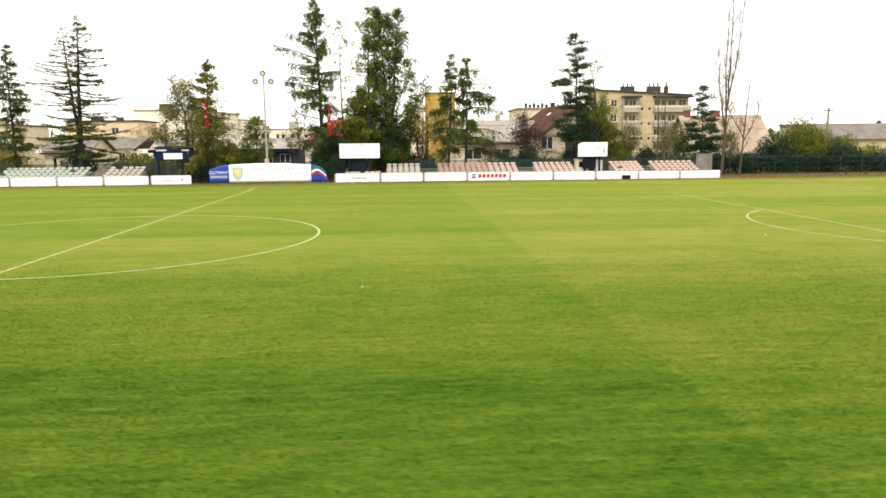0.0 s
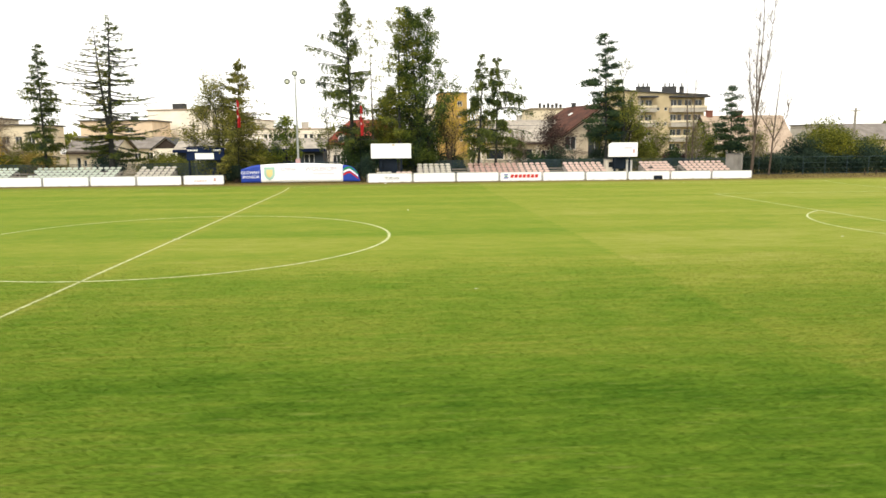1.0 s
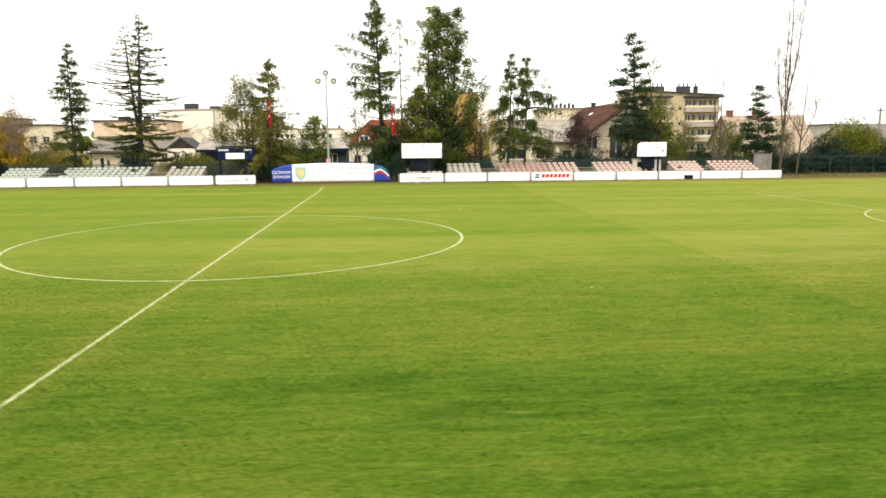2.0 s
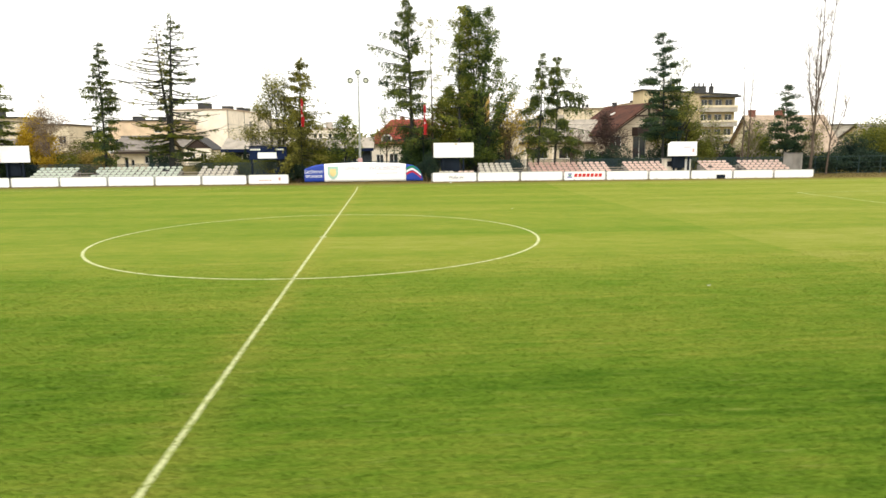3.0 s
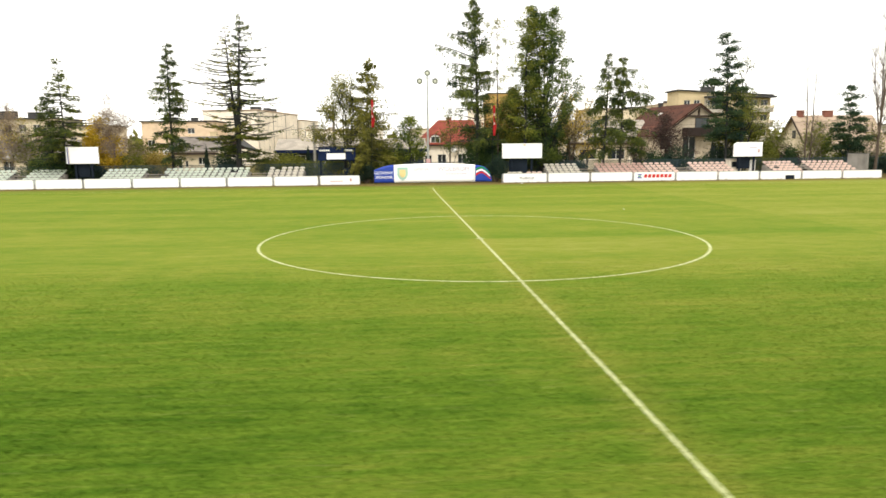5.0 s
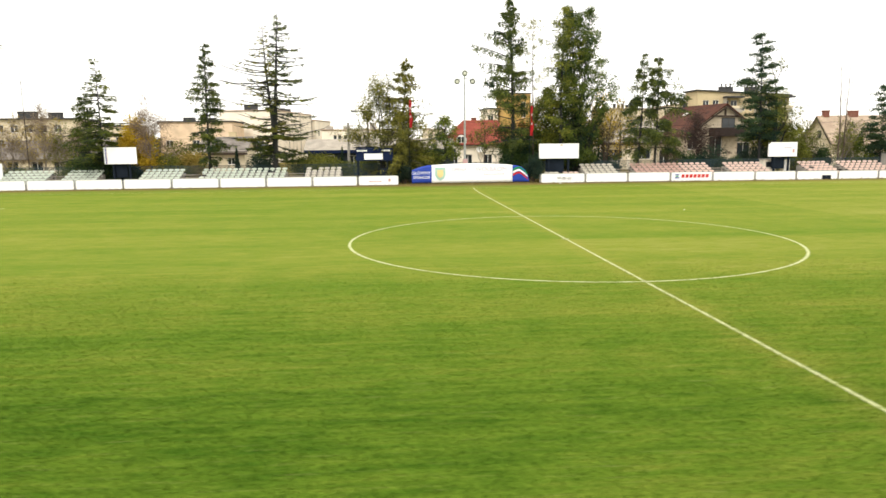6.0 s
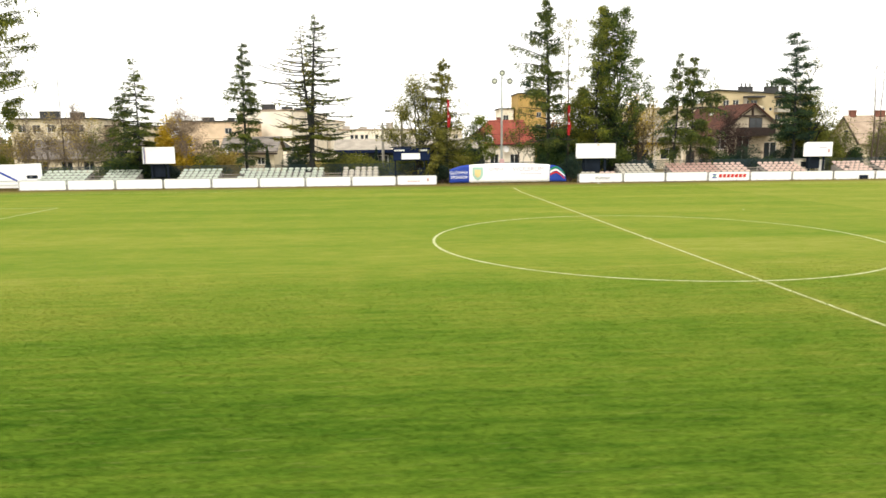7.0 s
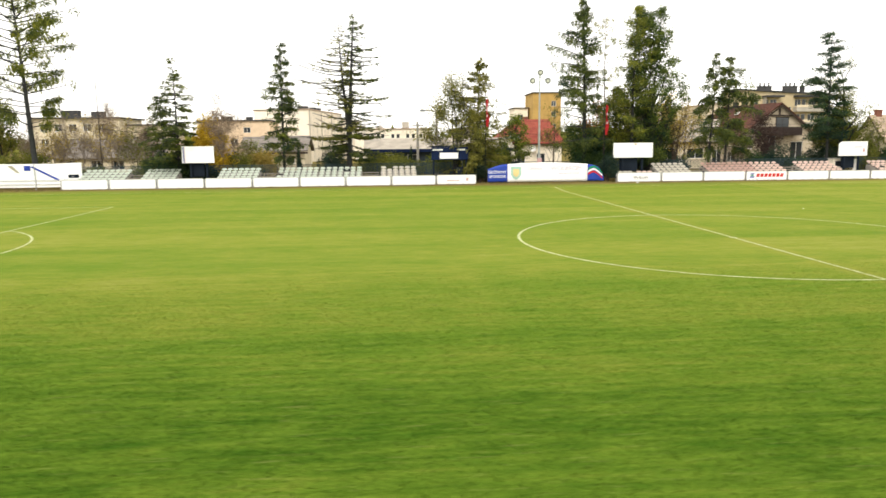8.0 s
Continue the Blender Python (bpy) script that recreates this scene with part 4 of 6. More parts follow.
bar(b3[1], "print_stripe", -1.24, -1.2, b3[3] + 0.02, b3[4] - 0.02, FAINT_RED, -0.07)

# ---- scoreboard ----
sb = thing("scoreboard", pose(-8.85, 38.6, G), "navy scoreboard with a white display panel on dark posts", "scoreboard")
bm = bmesh.new()
add_box(bm, -1.8, 1.78, -0.14, 0.14, 2.25, 3.46, 0.02)
face = part("board", bm, NAVY, sb)
bar(face, "display", -1.0, 0.8, 2.36, 2.94, BOARD_WHITE, -0.152)
for x0, n in ((-1.68, 5), (0.72, 4)):
    for k in range(n):
        bar(face, "print_bar", x0 + 0.2 * k, x0 + 0.2 * k + 0.16, 3.14, 3.3, FRAME_WHITE, -0.15)
for x in (-1.6, 1.2, 1.6):
    bm = bmesh.new()
    add_box(bm, x - 0.09, x + 0.09, -0.08, 0.08, 0, 2.248, 0.01)
    part("post", bm, DARK_STEEL, sb)
box_part("base_box", (0.55, 1.1, -0.3, 0.3, 0, 1.5), DARK_STEEL, sb, 0.02)
bm = bmesh.new()
add_prism(bm, [(-2.35, 3.47), (-1.5, 3.47), (1.2, 3.47), (0.2, 3.62), (-1.6, 3.6)], 0.16, 1.2)
part("canopy", bm, DARK_STEEL, sb)

# ---- floodlight mast ----
mast = thing("floodlight_mast", pose(0.0, 38.9, G), "slim grey floodlight mast with three lamps", "floodlight")
bm = bmesh.new()
add_tube(bm, [(0, 0, 0), (0, 0, 2.2), (0, 0, 10.6)], [0.14, 0.12, 0.065], 10)
part("pole", bm, STEEL, mast)
bm = bmesh.new()
add_tube(bm, [(-0.72, 0, 9.75), (-0.4, 0, 9.95), (0, 0, 10.1), (0.4, 0, 9.95), (0.72, 0, 9.75)], [0.04] * 5, 6)
part("crossarm", bm, STEEL, mast)
for x, z in ((-0.75, 9.78), (0.75, 9.78), (0.0, 10.55)):
    bm = bmesh.new()
    add_tube(bm, [(x, 0.2, z + 0.1), (x, 0.08, z + 0.06), (x, -0.1, z), (x, -0.26, z - 0.06)], [0.13, 0.2, 0.27, 0.29], 14)
    lamp = part("lamp", bm, BOARD_BACK, mast)
    bm = bmesh.new()
    add_tube(bm, [(x, -0.262, z - 0.061), (x, -0.285, z - 0.067)], [0.15, 0.13], 14)
    part("lens", bm, FRAME_WHITE, lamp, "pale reflector glass")
box_part("switch_box", (-0.22, 0.22, -0.3, -0.14, 1.75, 2.3), FAINT_RED, mast, 0.02)


# ---- flags ----
def flagpole(x, y, z_top, z_low, label):
    f = thing("flagpole", pose(x, y, G), label, "flag", "flags beside the banner")
    bm = bmesh.new()
    add_tube(bm, [(0, 0, 0), (0, 0, z_top + 0.5 - G)], [0.022, 0.014], 8)
    part("pole", bm, DARK_STEEL, f)
    bm = bmesh.new()
    rows = []
    k = 14
    for i in range(k + 1):
        z = z_top - (z_top - z_low) * i / k - G
        wide = 0.15 + 0.06 * math.sin(i * 0.8) + 0.16 * i / k
        rows.append([bm.verts.new((0.06 + wide * c, 0.1 * math.sin(c * 5 + i * 0.7), z)) for c in (0, 0.25, 0.5, 0.75, 1)])
    for a, b in zip(rows, rows[1:]):
        for c in range(4):
            bm.faces.new((a[c], a[c + 1], b[c + 1], b[c]))
    bmesh.ops.solidify(bm, geom=bm.faces[:], thickness=0.015)
    cloth = part("cloth", bm, FLAG_RED, f)
    for s in (0.3, 0.6):
        z = z_top - (z_top - z_low) * s - G
        box_part("patch", (0.1, 0.22, -0.14, -0.12, z - 0.12, z + 0.1), FAINT_RED, cloth)
    return f


flagpole(-5.5, 37.6, 8.2, 5.6, "limp red flag on a steel pole behind the banner")
flagpole(6.2, 37.7, 7.6, 4.75, "limp red flag on a steel pole beside the shrub")


DARK_CONCRETE = plain("damp_concrete", (0.16, 0.155, 0.145), 0.95, vary=0.4, coarse=1.5, fine=25, bump=0.3)


# ---- stands ----
def seat_mesh(material):
    """A bucket seat: curved pan and back with a rounded top."""
    prof = [(-0.24, 0.02), (0.1, 0.0), (0.17, 0.05), (0.2, 0.125), (0.2, 0.13), (0.235, 0.22), (0.265, 0.29), (0.28, 0.325)]
    wide = [0.2, 0.22, 0.06, 0.06, 0.235, 0.24, 0.215, 0.13]
    bm = bmesh.new()
    rows = []
    for (y, z), w in zip(prof, wide):
        rows.append([bm.verts.new((x, y, z)) for x in (-w, 0.0, w)])
    for a, b in zip(rows, rows[1:]):
        for k in range(2):
            bm.faces.new((a[k], a[k + 1], b[k + 1], b[k]))
    bmesh.ops.solidify(bm, geom=bm.faces[:], thickness=-0.025)
    return finish(bm, "seat", material)


SEATS = {m.name: seat_mesh(m) for m in (SEAT_PINK, SEAT_ROSE, SEAT_WHITE, SEAT_GREEN, SEAT_DARKGREEN)}
ROWS_OF_SEATS = 5


def stand(x0, x1, label, main, other=None, share=0.0, rows=ROWS_OF_SEATS, seed=0):
    rnd = random.Random(seed)
    s = thing("seating_stand", pose(x0, 37.1, G), label, "stand", "seating stands")
    w = x1 - x0
    for r in range(rows):
        y, z = 0.66 * r, 0.3 + 0.23 * r
        bm = bmesh.new()
        add_box(bm, 0, w, y - 0.33, y + 0.328, 0.0, z, 0.015)
        part("step", bm, CONCRETE, s)
        n = round(w / 0.555)
        for k in range(n):
            if rnd.random() < 0.012:
                continue
            use = other if other and k / n > 1 - share else main
            part("seat", SEATS[use.name], None, s, at=pose((k + 0.5) * w / n + rnd.uniform(-0.01, 0.01), y + 0.02, z + 0.11))
        box_part("seat_rail", (0.05, w - 0.05, y - 0.03, y + 0.03, z + 0.002, z + 0.095), DARK_STEEL, s)
    return s


stand(11.75, 15.2, "block of off-white plastic seats on concrete steps", SEAT_WHITE, seed=1)
stand(16.95, 22.0, "block of red plastic seats on concrete steps, shading painted into their colour", SEAT_ROSE, seed=2)
stand(22.05, 25.1, "block of faded red plastic seats on concrete steps", SEAT_PINK, seed=3)
stand(26.8, 30.9, "block of faded red plastic seats on concrete steps", SEAT_PINK, seed=4)
stand(34.9, 38.0, "block of faded red plastic seats beside a billboard", SEAT_PINK, seed=5)
stand(39.1, 43.8, "block of pale pink plastic seats at the end of the stands", SEAT_PINK, seed=6)
stand(7.7, 9.2, "short block of grey seats under a billboard", SEAT_WHITE, rows=2, seed=7)
stand(9.6, 11.2, "short block of pale pink seats under a billboard", SEAT_PINK, rows=2, seed=8)
stand(-15.6, -12.1, "block of off-white plastic seats beside the scoreboard", SEAT_WHITE, seed=9)
stand(-25.5, -21.6, "block of faded green plastic seats on concrete steps", SEAT_GREEN, seed=10)
stand(-21.55, -17.4, "block of worn green plastic seats on concrete steps", SEAT_GREEN, seed=11)
stand(-31.0, -27.2, "block of faded green plastic seats beside a billboard", SEAT_GREEN, seed=12)
stand(-38.0, -34.8, "block of faded green plastic seats beside a billboard", SEAT_GREEN, seed=13)
stand(-43.7, -39.4, "block of pale green plastic seats at the end of the stands", SEAT_GREEN, seed=14)


def stairs(x0, x1, label):
    s = thing("stand_stairs", pose(x0, 37.0, G), label, "stairs", "stairs between the stands")
    for r in range(5):
        bm = bmesh.new()
        add_box(bm, 0, x1 - x0, 0.5 * r, 0.5 * r + 0.44, 0.2 + 0.21 * r, 0.27 + 0.21 * r, 0.01)
        part("tread", bm, PLANK, s)
    for x in (0.02, x1 - x0 - 0.1):
        bm = bmesh.new()
        vs = [(x, 0.0, 0.0), (x, 0.0, 0.19), (x, 2.4, 1.03), (x, 2.4, 0.0)]
        a = [bm.verts.new(v) for v in vs]
        b = [bm.verts.new((v[0] + 0.08, v[1], v[2])) for v in vs]
        bm.faces.new(a), bm.faces.new(b)
        for i in range(4):
            bm.faces.new((a[i], a[(i + 1) % 4], b[(i + 1) % 4], b[i]))
        part("stringer", bm, DARK_STEEL, s)


for a, b in ((15.3, 16.85), (25.2, 26.7), (38.1, 39.0), (-17.3, -15.75), (-27.1, -25.6), (-39.3, -38.1)):
    stairs(a, b, "grey weathered timber stairs between seat blocks")

end_wall = thing("concrete_end_wall", pose(44.8, 39.25, G, 0, 0, 100), "stained grey concrete slab at the end of the stands", "wall")
box_part("slab", (-1.27, 1.27, -0.09, 0.09, 0, 2.3), CONCRETE, end_wall, 0.02)
box_part("cap", (-1.3, 1.3, -0.12, 0.12, 2.302, 2.38), DARK_CONCRETE, end_wall, 0.01)
for x in (-0.66, 0.62):
    box_part("buttress", (x - 0.08, x + 0.08, -0.3, -0.092, 0, 1.9), DARK_CONCRETE, end_wall, 0.01)
hut = thing("ticket_hut", pose(32.3, 41.0, G), "small pale hut behind the stands", "hut")
box_part("body", (-0.68, 0.68, -0.4, 0.4, 0, 1.82), WHITE_RENDER, hut, 0.02)
box_part("roof", (-0.75, 0.75, -0.5, 0.5, 1.822, 1.9), GREY_RENDER, hut, 0.02)
box_part("window", (-0.4, 0.25, -0.43, -0.402, 1.05, 1.6), GLASS, hut)
locker = thing("meter_cupboard", pose(34.0, 40.6, G), "narrow white cupboard behind a billboard", "cupboard")
box_part("body", (-0.36, 0.36, -0.25, 0.25, 0, 1.78), WHITE_RENDER, locker, 0.02)
box_part("door", (-0.3, 0.3, -0.275, -0.252, 0.1, 1.7), FRAME_WHITE, locker, 0.01)

# ---- white tarpaulin-covered stand at the west end ----
tarp = thing("covered_stand", pose(-46.0, 36.3, G), "white covered stand with a blue stripe and rail", "stand")
bm = bmesh.new()
add_prism(bm, [(-7.5, 0.25), (1.55, 0.25), (1.55, 0.95), (-0.9, 2.25), (-3.2, 2.38), (-7.5, 2.38)], 0, 0.1)
part("front_sheet", bm, BOARD_WHITE, tarp)
bm = bmesh.new()
add_prism(bm, [(-7.5, 0.3), (2.35, 0.3), (2.35, 2.4), (-0.2, 2.3), (-7.5, 2.3)], 2.6, 2.7)
part("rear_sheet", bm, BOARD_WHITE, tarp)
bm = bmesh.new()
add_prism(bm, [(-0.95, 2.08), (-0.75, 2.16), (1.5, 0.95), (1.42, 0.8)], -0.03, -0.004)
part("blue_stripe", bm, BLUE, tarp)
bm = bmesh.new()
add_prism(bm, [(-1.5, 1.75), (-0.95, 1.75), (-0.95, 2.2), (-1.5, 2.2)], -0.03, -0.004)
part("blue_mark", bm, BLUE, tarp)
bm = bmesh.new()
add_prism(bm, [(-2.9, 2.2), (-2.5, 2.2), (-1.9, 1.55), (-2.2, 1.6)], -0.03, -0.004)
part("grey_print", bm, plain("olive_grey_print", (0.35, 0.33, 0.25)), tarp)
for x in (-7.2, -3.9, -0.6):
    bm = bmesh.new()
    add_tube(bm, [(x, -0.06, 0), (x, -0.06, 2.4)], [0.04, 0.04], 6)
    part("post", bm, STEEL, tarp)
for z in (0.55, 0.9):
    bm = bmesh.new()
    add_tube(bm, [(-7.4, -0.08, z), (1.5, -0.08, z)], [0.03, 0.03], 6)
    part("rail", bm, STEEL, tarp)


table = thing("folding_table", pose(-43.5, 36.75, G), "white folding table behind the boards", "table")
box_part("tabletop", (-0.75, 0.75, -0.3, 0.3, 1.0, 1.05), BOARD_WHITE, table, 0.01)
for x in (-0.66, 0.66):
    for y in (-0.24, 0.24):
        bm = bmesh.new()
        add_tube(bm, [(x, y, 0), (x, y, 0.998)], [0.02, 0.02], 6)
        part("leg", bm, STEEL, table)
case = thing("equipment_case", pose(-43.45, 36.75, G + 1.052), "black equipment case on a white folding table", "case")
box_part("body", (-0.4, 0.4, -0.2, 0.2, 0, 0.3), DARK_STEEL, case, 0.04)
box_part("handle", (-0.1, 0.1, -0.23, -0.202, 0.13, 0.18), STEEL, case, 0.008)
for x, h in ((58.68, 0.52), (59.92, 0.56), (62.1, 0.5)):
    stake = thing("stake", pose(x, 38.5, ground_z(x, 38.5)), "short dark timber stake in the dry verge", "stake", "stakes on the verge")
    bm = bmesh.new()
    add_tube(bm, [(0, 0, -0.02), (0.01, 0, h * 0.9), (0.01, 0, h)], [0.06, 0.055, 0.03], 7)
    part("post", bm, TIMBER, stake)


# ---- poles behind the ground ----
def utility_pole(x, y, h, label, material=CONCRETE, arm=False, slim=False):
    p = thing("utility_pole", pose(x, y, G), label, "utility pole")
    bm = bmesh.new()
    add_tube(bm, [(0, 0, 0), (0, 0, h)], [0.05, 0.03] if slim else [0.17, 0.11], 8)
    part("pole", bm, material, p)
    if arm:
        bm = bmesh.new()
        add_tube(bm, [(0, 0, h - 0.15), (-0.9, 0, h), (-1.4, 0, h + 0.02)], [0.05, 0.045, 0.04], 6)
        part("arm", bm, material, p)
        box_part("lamp", (-1.75, -1.2, -0.15, 0.15, h - 0.12, h + 0.1), BOARD_BACK, p, 0.03)
    elif not slim:
        box_part("crossarm", (-0.6, 0.6, -0.06, 0.06, h - 0.4, h - 0.28), material, p, 0.01)
    return p


utility_pole(-11.7, 45.2, 6.1, "pale concrete pole behind the scoreboard")
utility_pole(-9.65, 45.6, 7.3, "brown timber lamp pole behind the scoreboard", PLANK, arm=True)
utility_pole(62.7, 46.5, 7.3, "grey pole with crossarm among the bushes", PLANK)
utility_pole(-44.0, 44.5, 11.2, "thin bare pole behind the west stand", TIMBER, slim=True)

utility_pole(66.4, 60.0, 6.6, "thin pale lamp pole beyond the bushes", STEEL, slim=True)

# ---- cables between the poles ----
cable = thing("overhead_cable", pose(0, 0, 0), "thin dark overhead cables between the poles", "cable")
for z, a, b in ((5.9, (-11.7, 45.2), (-44.0, 44.5)), (6.9, (-9.65, 45.6), (61.6, 46.5)), (5.6, (-11.7, 45.2), (61.6, 46.5))):
    bm = bmesh.new()
    pts = [(a[0] + (b[0] - a[0]) * k / 16, a[1] + (b[1] - a[1]) * k / 16, z - 1.1 * (1 - (2 * k / 16 - 1) ** 2)) for k in range(17)]
    add_tube(bm, pts, [0.014] * 17, 4)
    part("wire", bm, DARK_STEEL, cable)


def scrap(x, y, size, seed):
    """A crumpled bit of white paper."""
    rnd = random.Random(seed)
    p = thing("paper_scrap", pose(x, y, ground_z(x, y), 0, 0, seed * 70), "small crumpled scrap of white paper on the grass", "litter")
    bm = bmesh.new()
    bmesh.ops.create_icosphere(bm, subdivisions=2, radius=size)
    for v in bm.verts:
        v.co *= rnd.uniform(0.6, 1.1)
        v.co.z = abs(v.co.z) * 0.45
    part("paper", bm, BOARD_WHITE, p)


for k, (x, y, size) in enumerate(((10.22, 11.3, 0.045), (11.63, -11.43, 0.03), (28.06, -2.9, 0.035), (8.6, 34.9, 0.12))):
    scrap(x, y, size, k + 1)


# ---- trees and shrubs ----
class Wood:
    """Tapered limbs gathered into one mesh."""

    def __init__(self):
        self.v, self.f, self.first = [], [], None

    def limb(self, pts, radii, sides=4):
        base = len(self.v)
        pts = [Vector(q) for q in pts]
        for i, (q, r) in enumerate(zip(pts, radii)):
            d = (pts[min(i + 1, len(pts) - 1)] - pts[max(i - 1, 0)]).normalized()
            a = d.orthogonal().normalized()
            b = d.cross(a)
            for k in range(sides):
                t = 2 * math.pi * k / sides
                self.v.append(q + (a * math.cos(t) + b * math.sin(t)) * r)
        for i in range(len(pts) - 1):
            for k in range(sides):
                p, q = base + i * sides, base + (i + 1) * sides
                self.f.append((p + k, p + (k + 1) % sides, q + (k + 1) % sides, q + k))
        self.f.append(tuple(base + (len(pts) - 1) * sides + k for k in range(sides)))
        self.first = self.first or (len(self.v), len(self.f))

    def grow(self, parent, material):
        """The first limb becomes the trunk, all the others one part of branchwork."""
        nv, nf = self.first
        part("trunk", raw_mesh("trunk", self.v[:nv], self.f[:nf], material), None, parent)
        if len(self.v) > nv:
            rest = [tuple(k - nv for k in face) for face in self.f[nf:]]
            tagged(part("branchwork", raw_mesh("branchwork", self.v[nv:], rest, material), None, parent), kind="stuff")

    def mesh(self, name, material):
        return raw_mesh(name, self.v, self.f, material)


def sprays(rng, centre, heading, length, width):
    """Diamond-shaped leaf sprays: (n, 4, 3) corners from centres, headings and sizes."""
    n = len(centre)
    heading = heading / (np.linalg.norm(heading, axis=1, keepdims=True) + 1e-9)
    side = np.cross(heading, rng.normal(size=(n, 3)))
    side /= np.linalg.norm(side, axis=1, keepdims=True) + 1e-9
    l, w = length[:, None], width[:, None]
    return np.stack([centre, centre + heading * l * 0.45 + side * w, centre + heading * l, centre + heading * l * 0.5 - side * w], axis=1)


def tree_thing(name, x, y, label, category="tree", group=""):
    return thing(name, pose(x, y, G if y > 30 else 0), label, category, group)


def reach_at(prof, s):
    """Radius at the relative height s from (height, radius) pairs."""
    return float(np.interp(s, [p[0] for p in prof], [p[1] for p in prof]))


def conifer(x, y, h, label, leaves=SPRUCE, seed=1, west=((0, 2), (1, 0.1)), east=None, low=0.15, gap=0.7, whorl=(4, 6), rise=0.2, bend=-0.4, top_rise=0.3,
            density=1.0, hang=0.25, curtain=0.0, side=0.35, bare=0.0, tip=(0.1, 1.0), rough=0.6, lean=(0.0, 0.0), trunk_r=None, bark=BARK, size=1.0,
            limb_r=1.0, skirt=(0.0, 1.0), ball=0.1, fork=None, name="conifer"):
    """A conifer: whorls of limbs along a leaning trunk, feathered with needle sprays that lie along the limb or hang from it in curtains.
    west, east: how far the limbs reach on either hand by height; rise, bend: the limb's slope and curve; tip: the stretch of the limb that bears needles;
    skirt: below this height the limbs are fuller; fork: foot of the trunk where it parts from a twin."""
    rng = np.random.default_rng(seed)
    east = east or west
    t = tree_thing(name, x, y, label)
    trunk_r = trunk_r or h * 0.0125
    foot0 = Vector(fork) if fork else Vector((0, 0, 0))
    spine = []
    for u in np.linspace(0, 1, 11):
        spine.append(foot0 + Vector((lean[0] * u + 0.07 * math.sin(4 * u + seed), lean[1] * u, (h - foot0.z) * u)))
    w = Wood()
    w.limb(spine, [trunk_r * (1 - 0.93 * u) * (1.3 if u == 0 else 1) for u in np.linspace(0, 1, 11)], 8)
    cs, ds, ls, ws = [], [], [], []

    def needles(c, d, big=1.0):
        n = len(c)
        cs.append(c), ds.append(d)
        ls.append(rng.uniform(0.16, 0.42, n) * size * big), ws.append(rng.uniform(0.022, 0.06, n) * size * big)

    z = h * low
    while z < h * 0.99:
        s = z / h
        k = int(rng.integers(*whorl))
        a0 = rng.uniform(0, 6.28)
        tier = rng.normal(0, 0.06)
        for j in range(k):
            if rng.random() < 0.1:
                continue
            az = a0 + 6.283 * j / k + rng.normal(0, 0.22)
            f = 0.5 + 0.5 * math.cos(az)
            reach = reach_at(west, s) * (1 - f) + reach_at(east, s) * f
            lump = noise.noise((math.cos(az) * 1.3 + seed, math.sin(az) * 1.3, z * 0.5))
            length = max(0.12, reach * rng.uniform(0.8, 1.25) * (1 + 0.7 * rough * lump))
            fill = max(0.1, 1 + 2.0 * rough * noise.noise((math.cos(az) * 1.6, math.sin(az) * 1.6 + seed, z * 0.8)))
            full = 1.0
            if s < skirt[0]:
                full = skirt[1]
            u = (z - foot0.z) / (h - foot0.z)
            i = max(0, min(9, int(u * 10)))
            foot = spine[i].lerp(spine[i + 1], u * 10 - i) + Vector((0, 0, rng.normal(0, 0.14)))
            out = Vector((math.cos(az), math.sin(az), 0))
            a = rise + (top_rise - rise) * s + tier + rng.normal(0, 0.05)
            pts = [foot + out * (length * q) + Vector((rng.normal(0, 0.025), rng.normal(0, 0.025), 0)) * length * q + Vector((0, 0, length * (a * q + bend * q * q)))
                   for q in np.linspace(0, 1, 7)]
            w.limb(pts, [(0.01 + 0.016 * min(length, 3.2) * (1 - 0.85 * q)) * limb_r for q in np.linspace(0, 1, 7)], 4)
            if rng.random() < bare and full <= 1.0:
                continue
            P = np.array([tuple(v) for v in pts])
            across = np.array([-out.y, out.x, 0.0])

            def along(q):
                idx = np.clip((q * 6).astype(int), 0, 5)
                return P[idx] + (P[idx + 1] - P[idx]) * (q * 6 - idx)[:, None]

            # side twigs, each with a few sprays
            m = int(length * 11 * density * fill * full * rng.uniform(0.5, 1.4)) + 1
            q = tip[0] + (tip[1] - tip[0]) * rng.uniform(0, 1, m) ** 0.9
            base = along(q)
            sign = rng.choice([-1.0, 1.0], m)
            reach_side = side * (0.25 + length * 0.4 * (1.05 - q)) * rng.uniform(0.3, 1.0, m)
            for step in range(5):
                g = (step + rng.uniform(0, 1, m)) / 5
                c = base + across * (sign * reach_side * g)[:, None] + np.array(out) * (reach_side * g * 0.6)[:, None]
                c[:, 2] -= (hang * g * rng.uniform(0.2, 1.0, m))
                c += rng.normal(0, ball * min(1.0, 0.3 + 0.5 * length), (m, 3)) * np.array([1, 1, 0.7])
                d = across * (sign * 0.6)[:, None] + np.array(out) * 0.6 + rng.normal(0, 0.4, (m, 3)) + np.array([0, 0, -1.0]) * (hang * rng.uniform(0.4, 1.6, m))[:, None]
                needles(c, d)
            # hanging curtains
            if curtain:
                m = int(length * curtain * fill * full * rng.uniform(0.6, 1.3)) + 1
                q = tip[0] + (tip[1] - tip[0]) * rng.uniform(0, 1, m)
                base = along(q) + across * rng.normal(0, 0.16 * side + 0.05, (m, 1)) * length
                drop = rng.uniform(0.35, 1.0, m) * hang * 2.2 * min(1.0, 0.15 + length / 1.6)
                for step in range(7):
                    g = (step + rng.uniform(0, 1, m)) / 7
                    c = base + rng.normal(0, 0.07, (m, 3))
                    c[:, 2] -= drop * g
